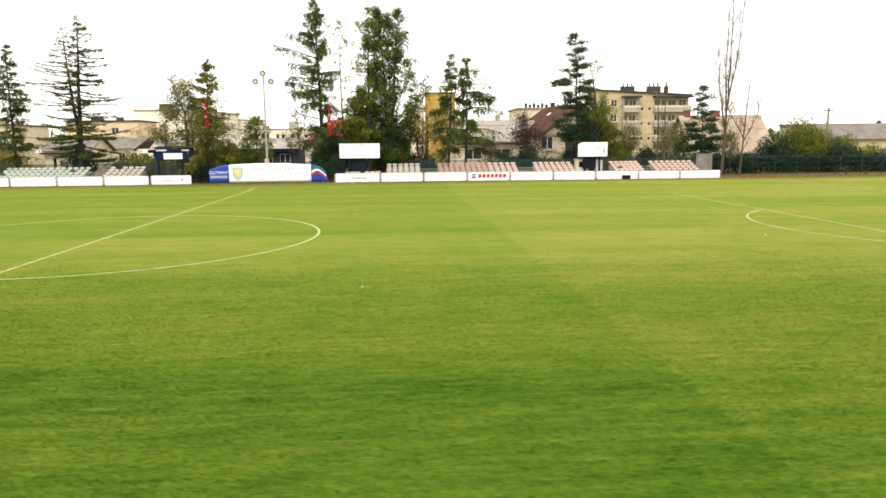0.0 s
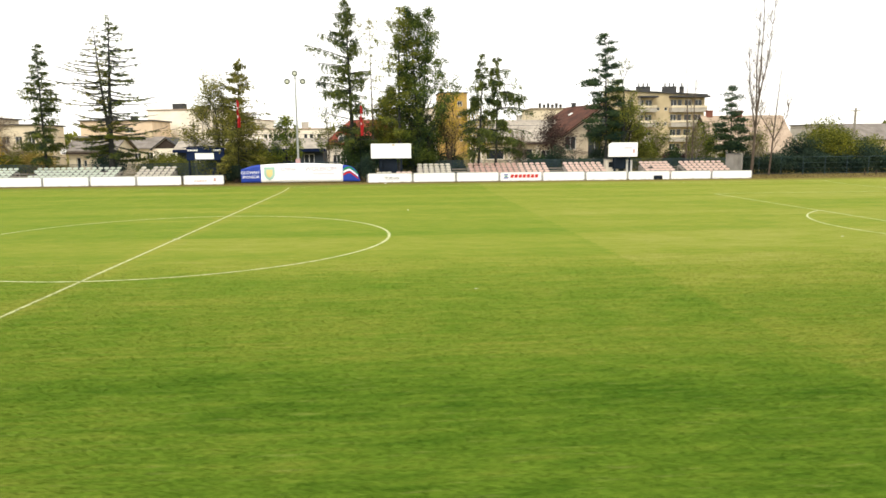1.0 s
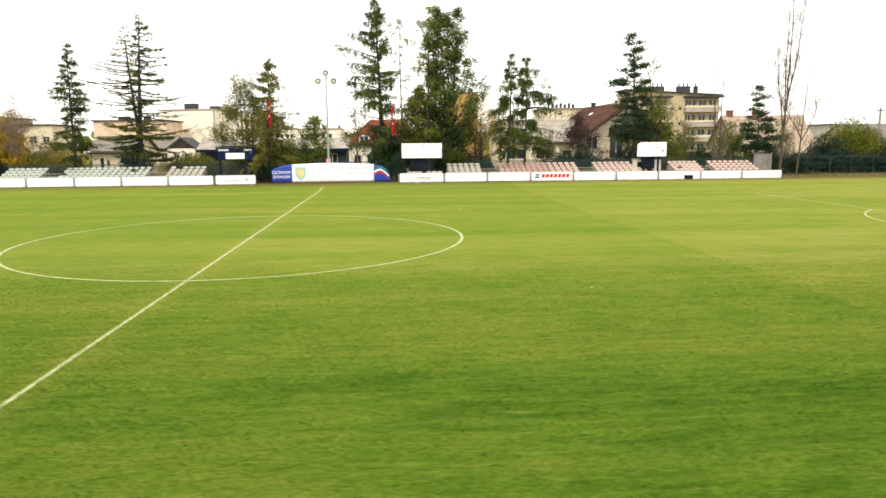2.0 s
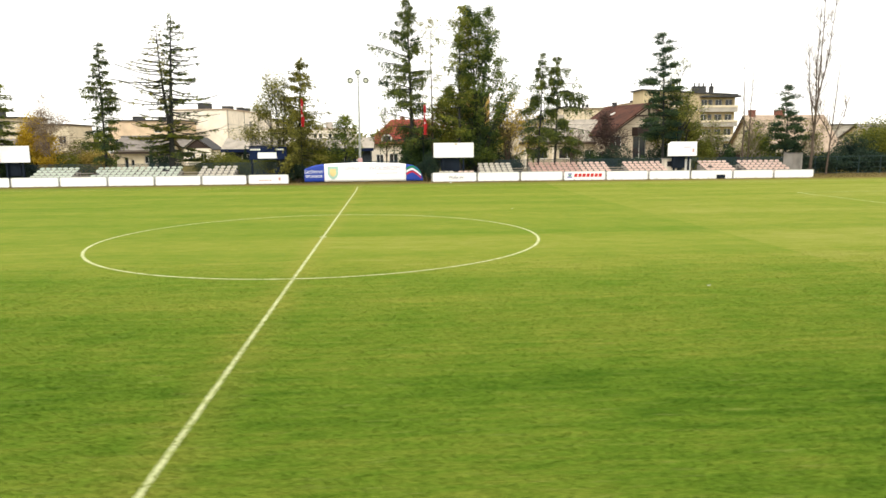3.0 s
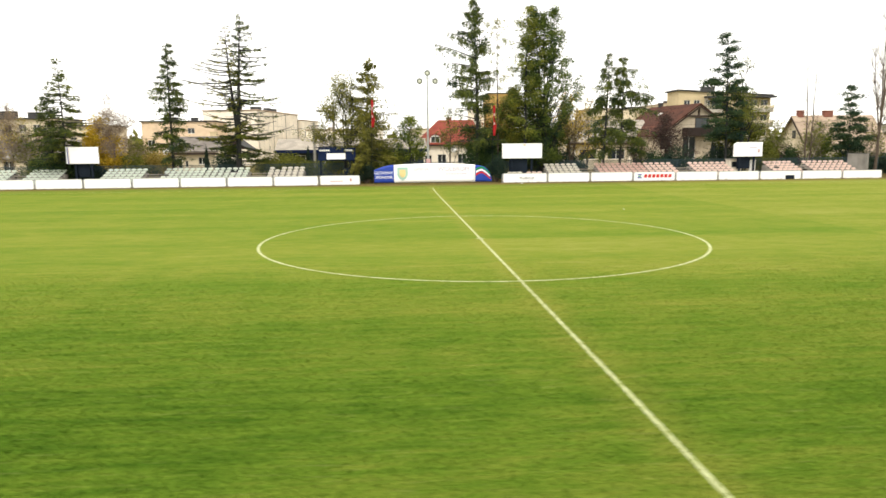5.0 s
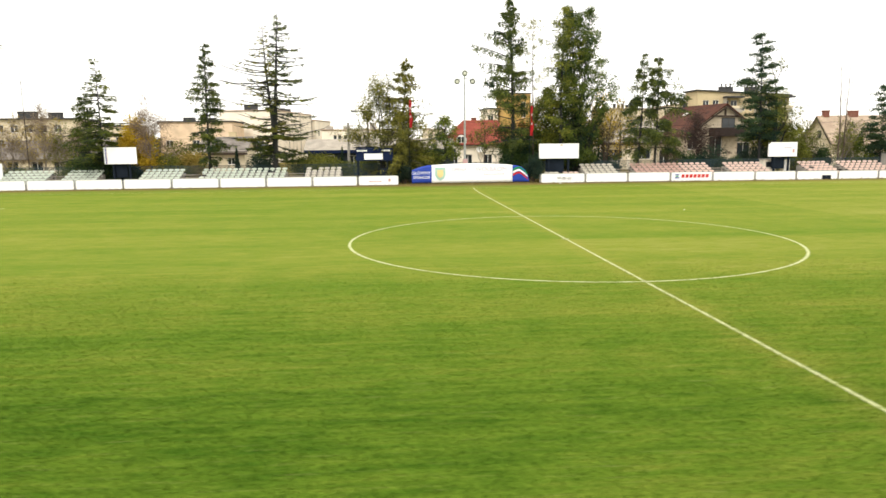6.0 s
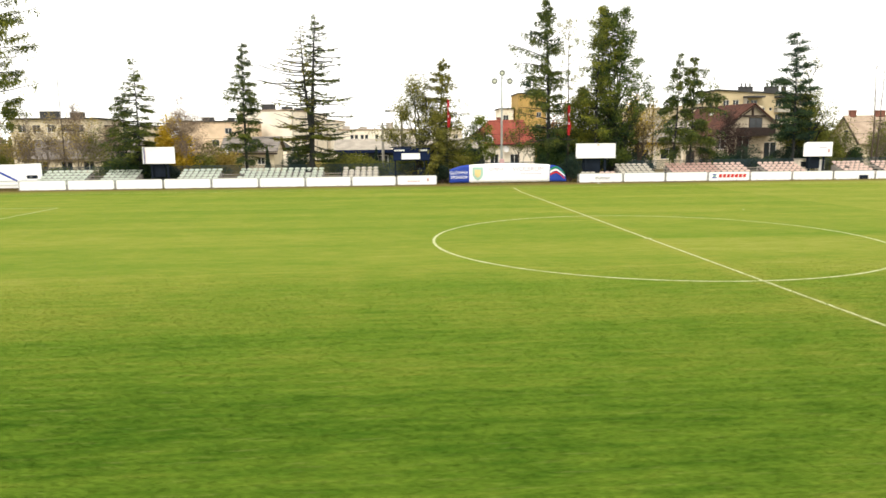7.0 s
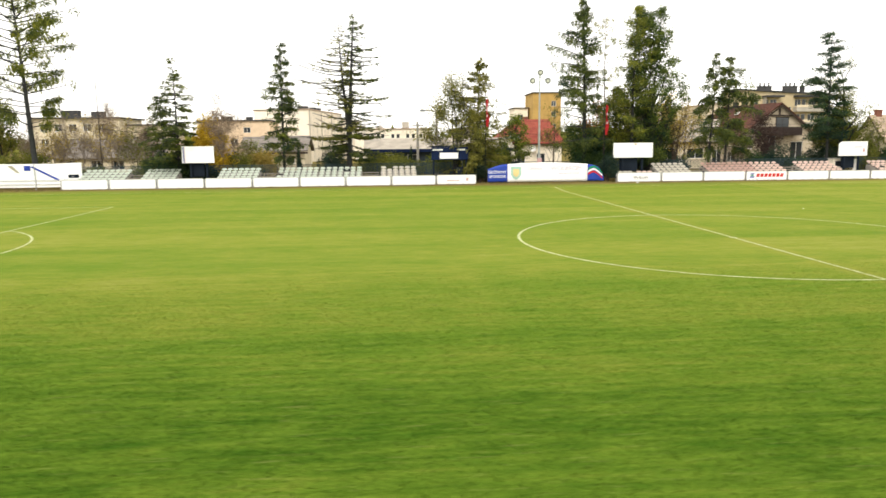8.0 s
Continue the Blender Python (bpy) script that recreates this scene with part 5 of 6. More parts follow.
                    needles(c, rng.normal(0, 0.3, (m, 3)) + np.array([0, 0, -1.0]), 0.9)
        z += gap * rng.uniform(0.75, 1.25) * (0.55 + 0.6 * (1 - s))
    w.grow(t, bark)
    part("crown", quad_mesh("crown", sprays(rng, np.concatenate(cs), np.concatenate(ds), np.concatenate(ls), np.concatenate(ws)), leaves), None, t)
    return t


def clump_tree(x, y, h, label, leaves=LEAF, seed=1, west=((0, 2), (1, 0.3)), east=None, low=0.15, clumps=120, each=150, puff=(0.45, 0.85), leaf=0.15, inner=0.35,
               bark=BARK, trunk_r=None, tops=((0.0, 1.0),), flat=0.75, bias=1.1, name="broadleaf_tree"):
    """A full-crowned tree: limbs sweep up from one or more leaders, each carrying a clump of leaves; the clumps overlap unevenly and leave gaps."""
    rng = np.random.default_rng(seed)
    east = east or west
    t = tree_thing(name, x, y, label)
    trunk_r = trunk_r or h * 0.012
    w = Wood()
    leaders = []
    for n, (dx, share) in enumerate(tops):
        line = [Vector((dx * u ** 1.6 + 0.06 * math.sin(5 * u + seed + n), 0.05 * math.cos(4 * u + n), h * share * u)) for u in np.linspace(0, 1, 10)]
        w.limb(line, [trunk_r * (1 - 0.94 * u) * (1 if n == 0 else 0.8) for u in np.linspace(0, 1, 10)], 8)
        leaders.append((line, share))
    cs, ds = [], []
    for k in range(clumps):
        s = low + (1.0 - low) * ((k + rng.uniform(0, 1)) / clumps) ** bias
        line, share = leaders[int(rng.integers(0, len(leaders)))]
        u = min(0.999, s / share)
        i = min(8, int(u * 9))
        core = line[i].lerp(line[i + 1], u * 9 - i)
        az = 2.4 * k + rng.uniform(-0.5, 0.5)
        f = 0.5 + 0.5 * math.cos(az)
        reach = reach_at(west, s) * (1 - f) + reach_at(east, s) * f
        rad = reach * (inner + (1 - inner) * rng.uniform(0, 1) ** 0.6) * (1 + 0.25 * noise.noise((math.cos(az) * 2, math.sin(az) * 2, s * 9 + seed)))
        size = rng.uniform(*puff) * (0.75 + 0.25 * min(1.0, reach / 2))
        rad = max(0.0, rad - size * 0.4)
        p = Vector((core.x + math.cos(az) * rad, core.y + math.sin(az) * rad, s * h))
        j = max(0, i - 1 - int(rad > 1.5))
        w.limb([line[j], line[j].lerp(p, 0.5) + Vector((0, 0, -0.12 * rad)), p], [0.012 + 0.016 * rad, 0.01 + 0.01 * rad, 0.008], 4)
        n = int(each * rng.uniform(0.5, 1.4) * size / 0.65)
        v = rng.normal(0, 1, (n, 3))
        v /= np.linalg.norm(v, axis=1, keepdims=True)
        c = np.array(p) + v * (rng.uniform(0, 1, (n, 1)) ** 0.5) * np.array([size, size, size * flat])
        c += rng.normal(0, 0.1, (n, 3))
        c[:, 2] = np.clip(c[:, 2], 0.2, None)
        cs.append(c)
        ds.append(v * 0.6 + rng.normal(0, 0.6, (n, 3)) + np.array([0, 0, -0.35]))
    w.grow(t, bark)
    c = np.concatenate(cs)
    n = len(c)
    part("crown", quad_mesh("crown", sprays(rng, c, np.concatenate(ds), rng.uniform(0.7, 1.5, n) * leaf * 1.5, rng.uniform(0.25, 0.55, n) * leaf), leaves), None, t)
    return t


def branching(rng, w, start, heading, length, radius, depth, tips, wander=0.25, spread=0.6, upright=0.25, kids=(2, 4), shrink=0.68):
    """A limb that wanders and forks; its ends are gathered in tips."""
    pts, d = [Vector(start)], Vector(heading).normalized()
    for k in range(4):
        d = (d + Vector(rng.normal(0, wander, 3)) + Vector((0, 0, upright * 0.3))).normalized()
        pts.append(pts[-1] + d * length / 4)
        if depth <= 1:
            tips.append((pts[-1].copy(), d.copy()))
    w.limb(pts, [max(0.008, radius * (1 - 0.55 * k / 4)) for k in range(5)], 6 if depth > 2 else 3)
    if depth == 0:
        return
    for k in range(int(rng.integers(kids[0], kids[1] + 1))):
        at = pts[int(rng.integers(2, 5))]
        side = Vector(rng.normal(0, 1, 3))
        side = (side - side.dot(d) * d).normalized()
        turn = (d + side * spread * rng.uniform(0.6, 1.4) + Vector((0, 0, upright * 0.5))).normalized()
        branching(rng, w, at, turn, length * shrink * rng.uniform(0.75, 1.2), radius * 0.5, depth - 1, tips, wander, spread, upright, kids, shrink)


def broadleaf(x, y, h, label, leaves=LEAF, seed=1, depth=4, amount=9000, spread=0.6, upright=0.25, bark=BARK, trunk_r=None, clear=0.15,
              stems=1, leaf=0.16, puff=0.55, name="broadleaf_tree", kids=(2, 4), wide=1.0, shrink=0.68, category="tree", slim=1.0):
    """A broad-leaved tree: forking limbs, with small leaves clustered round the twigs."""
    rng = np.random.default_rng(seed)
    t = tree_thing(name, x, y, label, category)
    w, tips = Wood(), []
    trunk_r = trunk_r or h * 0.012
    for k in range(stems):
        off = Vector((rng.normal(0, 0.15), rng.normal(0, 0.15), 0)) * (k > 0)
        tilt = Vector((rng.normal(0, 0.16) * (stems > 1), rng.normal(0, 0.1) * (stems > 1), 1)).normalized()
        top = off + tilt * h * 0.62
        line = [off.lerp(top, s) + Vector((0.05 * math.sin(5 * s + seed), 0.05 * math.cos(4 * s), 0)) * h * 0.1 for s in np.linspace(0, 1, 7)]
        w.limb(line, [trunk_r * (1 - 0.6 * s) for s in np.linspace(0, 1, 7)], 8)
        n = int(7 / stems ** 0.5) + 3
        for j in range(n):
            s = clear + (1 - clear) * (j + rng.uniform(0, 0.8)) / n
            i = min(5, int(s * 6))
            foot = line[i].lerp(line[i + 1], s * 6 - i)
            az = 2.4 * j + rng.uniform(-0.4, 0.4) + k
            d = Vector((math.cos(az) * wide, math.sin(az) * wide, 0.35 + 0.5 * s + upright))
            branching(rng, w, foot, d, h * 0.21 * (1.15 - 0.45 * s), trunk_r * 0.42 * (1.1 - 0.5 * s), depth - 2, tips, 0.2, spread, upright, kids, shrink)
        branching(rng, w, top, tilt, h * 0.2, trunk_r * 0.4, depth - 2, tips, 0.15, spread, upright, kids, shrink)
    top_z = max(q.z for q, _ in tips)
    k = h / top_z
    w.v = [Vector((v.x, v.y, v.z * k)) for v in w.v]
    w.grow(t, bark)
    if amount:
        P = np.array([(q.x, q.y, q.z * k) for q, _ in tips])
        D = np.array([tuple(d) for _, d in tips])
        pick = rng.integers(0, len(P), amount)
        c = P[pick] + rng.normal(0, puff * 0.5, (amount, 3)) * np.array([1, 1, 0.75])
        c[:, 2] = np.maximum(c[:, 2], 0.1)
        head = D[pick] * 0.5 + rng.normal(0, 0.7, (amount, 3)) + np.array([0, 0, -0.3])
        part("crown", quad_mesh("crown", sprays(rng, c, head, rng.uniform(0.6, 1.4, amount) * leaf * 1.5, rng.uniform(0.25, 0.55, amount) * leaf * slim), leaves), None, t)
    return t


def pine(x, y, h, label, seed=1, west=((0, 2), (1, 0.3)), east=None, low=0.35, leaves=PINE, limbs=30, trunk_r=None, pad=1.0, lean=0.0, bias=1.0):
    """A pine: bare lower trunk and uneven tiers of limbs that end in flat pads of needle tufts."""
    rng = np.random.default_rng(seed)
    east = east or west
    t = tree_thing("pine_tree", x, y, label)
    w = Wood()
    spine = [Vector((lean * u + 0.12 * math.sin(3 * u + seed), 0, h * u)) for u in np.linspace(0, 1, 9)]
    w.limb(spine, [(trunk_r or h * 0.011) * (1 - 0.88 * u) for u in np.linspace(0, 1, 9)], 8)
    cs, ds = [], []
    for k in range(limbs):
        s = low + (0.99 - low) * max(0.0, min(1.0, (k + rng.uniform(-0.3, 0.3)) / (limbs - 1))) ** bias
        az = 2.4 * k + rng.uniform(-0.5, 0.5)
        f = 0.5 + 0.5 * math.cos(az)
        reach = reach_at(west, s) * (1 - f) + reach_at(east, s) * f
        length = reach * rng.uniform(0.5, 1.1)
        i = min(7, int(s * 8))
        foot = spine[i].lerp(spine[i + 1], s * 8 - i)
        out = Vector((math.cos(az), math.sin(az), 0))
        lift = 0.35 * s + rng.normal(0, 0.06)
        pts = [foot + out * length * q + Vector((0, 0, length * (lift * q - 0.18 * q * q) + rng.normal(0, 0.03))) for q in np.linspace(0, 1, 6)]
        w.limb(pts, [0.045 * (1 - 0.75 * q) + 0.008 for q in np.linspace(0, 1, 6)], 4)
        P = np.array([tuple(v) for v in pts])
        tufts_here = max(2, int(length * 3.2 * pad))
        for j in range(tufts_here):
            q = rng.uniform(0.25, 1.05)
            p = P[0] + (P[-1] - P[0]) * q + np.array([rng.normal(0, 0.2), rng.normal(0, 0.28), rng.normal(0.04, 0.05)]) * (0.5 + 0.3 * length)
            n = int(rng.integers(40, 95))
            c = p + rng.normal(0, 1, (n, 3)) * np.array([0.24, 0.24, 0.09]) * rng.uniform(0.8, 1.5)
            cs.append(c)
            ds.append(np.array(out)[None] * 0.5 + rng.normal(0, 0.6, (n, 3)) + np.array([0, 0, 0.4]))
    w.grow(t, BARK)
    c, d = np.concatenate(cs), np.concatenate(ds)
    n = len(c)
    part("crown", quad_mesh("crown", sprays(rng, c, d, rng.uniform(0.18, 0.36, n), rng.uniform(0.03, 0.065, n)), leaves), None, t)
    return t


def shrub(x, y, w, h, label, leaves=LEAF, seed=1, amount=5000, leaf=0.13, depth=None, name="shrub", cone=False):
    """A shrub: stems from the ground, leaves in uneven lobes."""
    rng = np.random.default_rng(seed)
    t = tree_thing(name, x, y, label, "shrub")
    d = depth or w
    wood = Wood()
    lobes = int(6 + w * 2)
    cs = []
    for k in range(lobes):
        az, rad = rng.uniform(0, 6.28), rng.uniform(0, 1) ** 0.6
        top = rng.uniform(0.55, 1.0) * h * (1 - 0.35 * rad ** 2)
        if cone:
            rad, top = rad * 0.3, h * rng.uniform(0.5, 0.95)
        p = Vector((math.cos(az) * rad * w / 2, math.sin(az) * rad * d / 2, top * 0.72))
        wood.limb([Vector((p.x * 0.25, p.y * 0.25, 0)), Vector((p.x * 0.6, p.y * 0.6, p.z * 0.5)), p], [0.05, 0.035, 0.015], 4)
        n = amount // lobes
        u = rng.normal(0, 1, (n, 3))
        u /= np.linalg.norm(u, axis=1, keepdims=True)
        size = np.array([w / 2 * (0.85 if not cone else 0.75) / (1 + 0.12 * lobes) * 1.6, d / 2 / (1 + 0.12 * lobes) * 1.6, top * 0.42])
        c = np.array(p) + u * size * rng.uniform(0.45, 1.15, (n, 1)) ** 0.6
        c[:, 2] = np.clip(c[:, 2], 0.05, None)
        if cone:
            shrinkage = np.clip(1.15 - c[:, 2] / h, 0.12, 1)[:, None]
            c[:, :2] *= np.concatenate([shrinkage, shrinkage], axis=1)
        cs.append(c)
    c = np.concatenate(cs)
    n = len(c)
    part("stems", wood.mesh("stems", TWIG), None, t)
    part("leaves", quad_mesh("leaves", sprays(rng, c, rng.normal(0, 1, (n, 3)) + np.array([0, 0, -0.2]), rng.uniform(0.7, 1.6, n) * leaf * 1.4, rng.uniform(0.25, 0.6, n) * leaf), leaves), None, t)
    return t


def bare_tree(x, y, h, label, seed=1, depth=5, bark=TWIG, leaves=None, amount=0, **kw):
    return broadleaf(x, y, h, label, leaves or OLIVE, seed, depth, amount, bark=bark, name="bare_tree", **kw)


def poplar(x, y, stems, label, seed=1, bark=TWIG, radius=0.16, twigs=16, name="bare_tree"):
    """A leafless upright tree; each stem runs through its own points and carries steep thin twigs."""
    rng = np.random.default_rng(seed)
    t = tree_thing(name, x, y, label)
    w, tips = Wood(), []
    for n, line in enumerate(stems):
        pts = [Vector(q) for q in line]
        fine = []
        for a, b in zip(pts, pts[1:]):
            fine += [a.lerp(b, k / 4) + Vector(rng.normal(0, 0.03, 3)) for k in range(4)]
        fine.append(pts[-1])
        r0 = radius * (1 if n == 0 else 0.5)
        w.limb(fine, [r0 * (1 - 0.9 * k / (len(fine) - 1)) + 0.008 for k in range(len(fine))], 6)
        for k in range(twigs):
            s = 0.3 + 0.7 * (k + rng.uniform(0, 0.9)) / twigs
            i = min(len(fine) - 2, int(s * (len(fine) - 1)))
            az = rng.uniform(0, 6.28)
            d = Vector((math.cos(az) * 0.55, math.sin(az) * 0.55, 0.8))
            branching(rng, w, fine[i], d, rng.uniform(0.5, 1.3) * (1.4 - 0.7 * s), 0.012 + r0 * 0.22 * (1.2 - s), 2, tips, 0.14, 0.5, 0.5, (1, 3), 0.65)
    w.grow(t, bark)
    P = np.array([tuple(q) for q, _ in tips])
    D = np.array([tuple(d) for _, d in tips])
    n = len(P) // 2
    pick = rng.integers(0, len(P), n)
    c = P[pick] + rng.normal(0, 0.3, (n, 3))
    head = D[pick] + rng.normal(0, 0.35, (n, 3)) + np.array([0, 0, 0.5])
    tagged(part("twiggery", quad_mesh("twiggery", sprays(rng, c, head, rng.uniform(0.3, 0.8, n), rng.uniform(0.006, 0.012, n)), FINE_TWIG), None, t), kind="stuff")
    return t


# row of tall trees behind the stands, from west to east
conifer(-48.4, 40.5, 21, "tall sparse larch with long limbs and hanging clumps", LARCH, 11, west=((0.1, 4.0), (0.4, 5.5), (0.7, 4.0), (1, 0.3)),
        east=((0.1, 1.2), (0.32, 1.8), (0.42, 3.8), (0.5, 4.2), (0.7, 4.0), (0.9, 2.5), (1, 0.3)), low=0.28, gap=1.0, whorl=(4, 6), rise=0.05, bend=0.05, top_rise=0.35, density=0.36, hang=0.35,
        curtain=5.5, side=0.4, tip=(0.5, 1.0), rough=1.3, lean=(-1.0, 0), trunk_r=0.3, size=1.15, limb_r=1.2, ball=0.16)
conifer(-35.4, 41.2, 12.4, "spruce with long thin drooping limbs", SPRUCE, 12, west=((0.18, 5.0), (0.38, 5.2), (0.5, 3.4), (0.62, 2.2), (0.8, 1.1), (0.93, 0.4), (1, 0.1)),
        east=((0.18, 3.4), (0.35, 3.0), (0.55, 2.3), (0.75, 1.2), (0.93, 0.4), (1, 0.1)), low=0.2, gap=0.6, whorl=(4, 6), rise=-0.02, bend=-0.1, top_rise=0.1, density=0.75, hang=0.22, tip=(0.14, 0.75),
        bare=0.2, rough=0.7, skirt=(0.42, 3.4), limb_r=1.3, ball=0.07)
conifer(-37.1, 42.2, 9.0, "smaller dark spruce beside a taller one", SPRUCE, 13, west=((0.2, 1.7), (0.6, 1.4), (0.8, 1.1), (1, 0.2)), low=0.25, gap=0.75, density=0.8, hang=0.3, curtain=2.0, rise=0.1, bend=-0.3, rough=0.9)
conifer(-25.25, 41.2, 13.9, "narrow dark spruce with ragged clumps", SPRUCE, 14, west=((0.18, 1.3), (0.3, 2.8), (0.42, 2.0), (0.6, 1.9), (0.75, 1.1), (0.9, 0.6), (1, 0.3)),
        east=((0.18, 1.5), (0.33, 2.2), (0.5, 2.0), (0.7, 1.3), (0.9, 0.6), (1, 0.3)), low=0.2, gap=0.72, whorl=(4, 6), rise=0.05, bend=-0.2, density=0.85, hang=0.3, curtain=2.0, tip=(0.12, 0.8), rough=1.1,
        bare=0.15, lean=(0.25, 0), skirt=(0.42, 1.7), limb_r=1.2)
conifer(-18.75, 40.8, 15.3, "half-bare spruce with level upturned limbs and a twin", BARELARCH, 15, west=((0.2, 3.6), (0.36, 4.6), (0.5, 4.4), (0.7, 3.3), (0.86, 1.8), (0.94, 0.5), (1, 0.1)),
        east=((0.2, 2.2), (0.4, 1.3), (0.6, 1.1), (0.9, 0.6), (1, 0.1)), low=0.3, gap=0.62, whorl=(5, 8), rise=-0.22, bend=0.24, top_rise=-0.05, density=0.2, hang=0.07, side=0.22, tip=(0.2, 0.75), bare=0.2,
        rough=0.9, lean=(-0.7, 0), fork=(0.05, 0, 4.6), trunk_r=0.2, limb_r=1.3, ball=0.035, skirt=(0.38, 4.5))
conifer(-18.75, 40.95, 16.5, "half-bare spruce with level upturned limbs", SPRUCE, 16, west=((0.15, 3.4), (0.28, 3.0), (0.4, 1.4), (0.9, 0.6), (1, 0.1)),
        east=((0.15, 3.6), (0.3, 4.6), (0.42, 4.6), (0.6, 3.7), (0.75, 2.8), (0.88, 1.6), (0.95, 0.4), (1, 0.1)), low=0.17, gap=0.62, whorl=(5, 8), rise=-0.22, bend=0.19, top_rise=-0.1, density=0.33, hang=0.1, side=0.28,
        tip=(0.15, 0.75), bare=0.15, rough=0.9, lean=(0.75, 0), trunk_r=0.32, limb_r=1.3, ball=0.045, skirt=(0.31, 4.5))
conifer(-6.2, 40.3, 12.1, "olive larch behind the flag", BARELARCH, 17, west=((0.1, 3.2), (0.35, 3.0), (0.6, 2.2), (0.8, 1.2), (1, 0.1)), east=((0.1, 2.8), (0.3, 3.2), (0.5, 2.5), (0.75, 1.4), (1, 0.1)),
        low=0.14, gap=0.6, whorl=(5, 7), rise=0.0, bend=-0.08, density=0.75, hang=0.25, curtain=3.2, lean=(0.5, 0), rough=0.9)
broadleaf(-8.1, 40.9, 10.9, "half-bare tree with olive leaves", BARELARCH, 18, 5, 12500, spread=0.42, upright=0.4, stems=3, leaf=0.11, puff=0.6)
conifer(5.25, 41.3, 18.1, "tall dark spruce with drooping limbs beside the banner", SPRUCE, 19, west=((0.15, 2.6), (0.3, 3.6), (0.45, 3.8), (0.6, 3.5), (0.72, 2.9), (0.8, 1.8), (0.9, 1.2), (0.96, 0.7), (1, 0.1)),
        east=((0.15, 2.2), (0.4, 1.9), (0.55, 1.8), (0.75, 1.2), (0.9, 1.0), (1, 0.1)), low=0.2, gap=0.85, whorl=(4, 6), rise=0.05, bend=-0.08, top_rise=0.5, density=0.85, hang=0.4, curtain=6.0, side=0.3,
        tip=(0.12, 1.0), rough=0.75, lean=(-0.35, 0), trunk_r=0.26, limb_r=1.3)
conifer(7.3, 41.6, 16.6, "slender pale larch with a thin crown", PALE_LARCH, 20, west=((0.3, 1.0), (0.5, 1.4), (0.75, 0.6), (0.88, 1.5), (1, 0.3)), east=((0.3, 1.6), (0.5, 1.9), (0.75, 0.6), (0.88, 1.4), (1, 0.3)),
        low=0.32, gap=0.9, whorl=(3, 5), rise=0.35, bend=-0.25, top_rise=0.5, density=0.3, hang=0.3, curtain=0.8, bark=TWIG, trunk_r=0.12, limb_r=0.6, rough=0.9, size=0.8)
conifer(10.0, 41.0, 17.6, "tall olive-green larch with an open top", LARCH, 21, west=((0.2, 2.2), (0.5, 2.4), (0.7, 2.0), (0.85, 1.5), (0.95, 0.6), (1, 0.1)), low=0.22, gap=0.85, whorl=(4, 6), rise=0.1, bend=-0.15,
        top_rise=0.4, density=0.75, hang=0.35, curtain=2.4, ball=0.16, rough=1.0, lean=(0.3, 0), trunk_r=0.2)
clump_tree(12.3, 42.2, 17.2, "dense tall green tree beside a billboard", DENSELEAF, 22, west=((0.1, 2.6), (0.5, 2.8), (0.7, 2.2), (0.85, 1.5), (0.95, 0.9), (1, 0.3)),
           east=((0.1, 1.4), (0.25, 2.6), (0.42, 4.2), (0.52, 4.0), (0.62, 3.1), (0.75, 1.9), (0.86, 1.25), (0.94, 0.7), (1, 0.3)), low=0.1, clumps=360, each=145, inner=0.1, leaf=0.125, trunk_r=0.2, tops=((-1.3, 1.0), (0.9, 0.97), (-0.2, 0.88)), puff=(0.3, 0.7), bias=1.25)
shrub(12.0, 43.6, 4.6, 6.5, "dense dark green undergrowth below tall trees", EVERGREEN, 23, 13000, 0.13)
clump_tree(9.2, 43.4, 9.4, "bushy olive-green tree below taller ones", OLIVEGREEN, 33, west=((0.1, 1.9), (0.6, 2.0), (0.85, 1.4), (1, 0.3)), low=0.12, clumps=90, each=150, leaf=0.13)
conifer(18.2, 40.8, 12.8, "dark spruce with drooping hanging limbs", SPRUCE, 24, west=((0.25, 2.4), (0.45, 2.6), (0.6, 1.8), (0.75, 1.0), (0.85, 1.1), (1, 0.1)), east=((0.25, 2.0), (0.5, 1.7), (0.8, 0.9), (1, 0.1)),
        low=0.24, gap=0.95, whorl=(4, 6), rise=0.1, bend=-0.35, top_rise=0.3, density=1.8, hang=0.5, tip=(0.2, 1.0), curtain=6.0, rough=1.0, lean=(0.35, 0), limb_r=1.2)
conifer(19.95, 40.9, 12.6, "dark olive spruce with heavy hanging limbs", SPRUCE, 25, west=((0.25, 1.8), (0.6, 1.3), (0.8, 0.9), (1, 0.1)), east=((0.25, 2.6), (0.45, 3.2), (0.55, 3.6), (0.7, 2.4), (0.85, 1.2), (1, 0.1)),
        low=0.24, gap=1.0, whorl=(4, 6), rise=0.15, bend=-0.3, top_rise=0.3, density=1.7, hang=0.55, tip=(0.25, 1.0), curtain=6.5, rough=1.1, lean=(0.2, 0), limb_r=1.2)
pine(32.1, 42.6, 14.8, "dark pine with a ragged crown above the stands", 26, west=((0.25, 2.4), (0.4, 3.2), (0.55, 3.0), (0.66, 3.4), (0.72, 1.8), (0.8, 1.4), (0.88, 1.9), (1, 0.4)), east=((0.25, 2.0), (0.5, 2.4), (0.7, 1.2), (0.85, 1.5), (0.93, 1.2), (1, 0.4)),
     low=0.27, limbs=42, bias=1.35, lean=-0.2, pad=0.9)
broadleaf(34.4, 43.6, 12.6, "half-bare tree with olive lower leaves", OLIVE, 27, 5, 5200, spread=0.6, upright=0.3, leaf=0.11, puff=0.5, trunk_r=0.3, bark=BARK, wide=1.25)
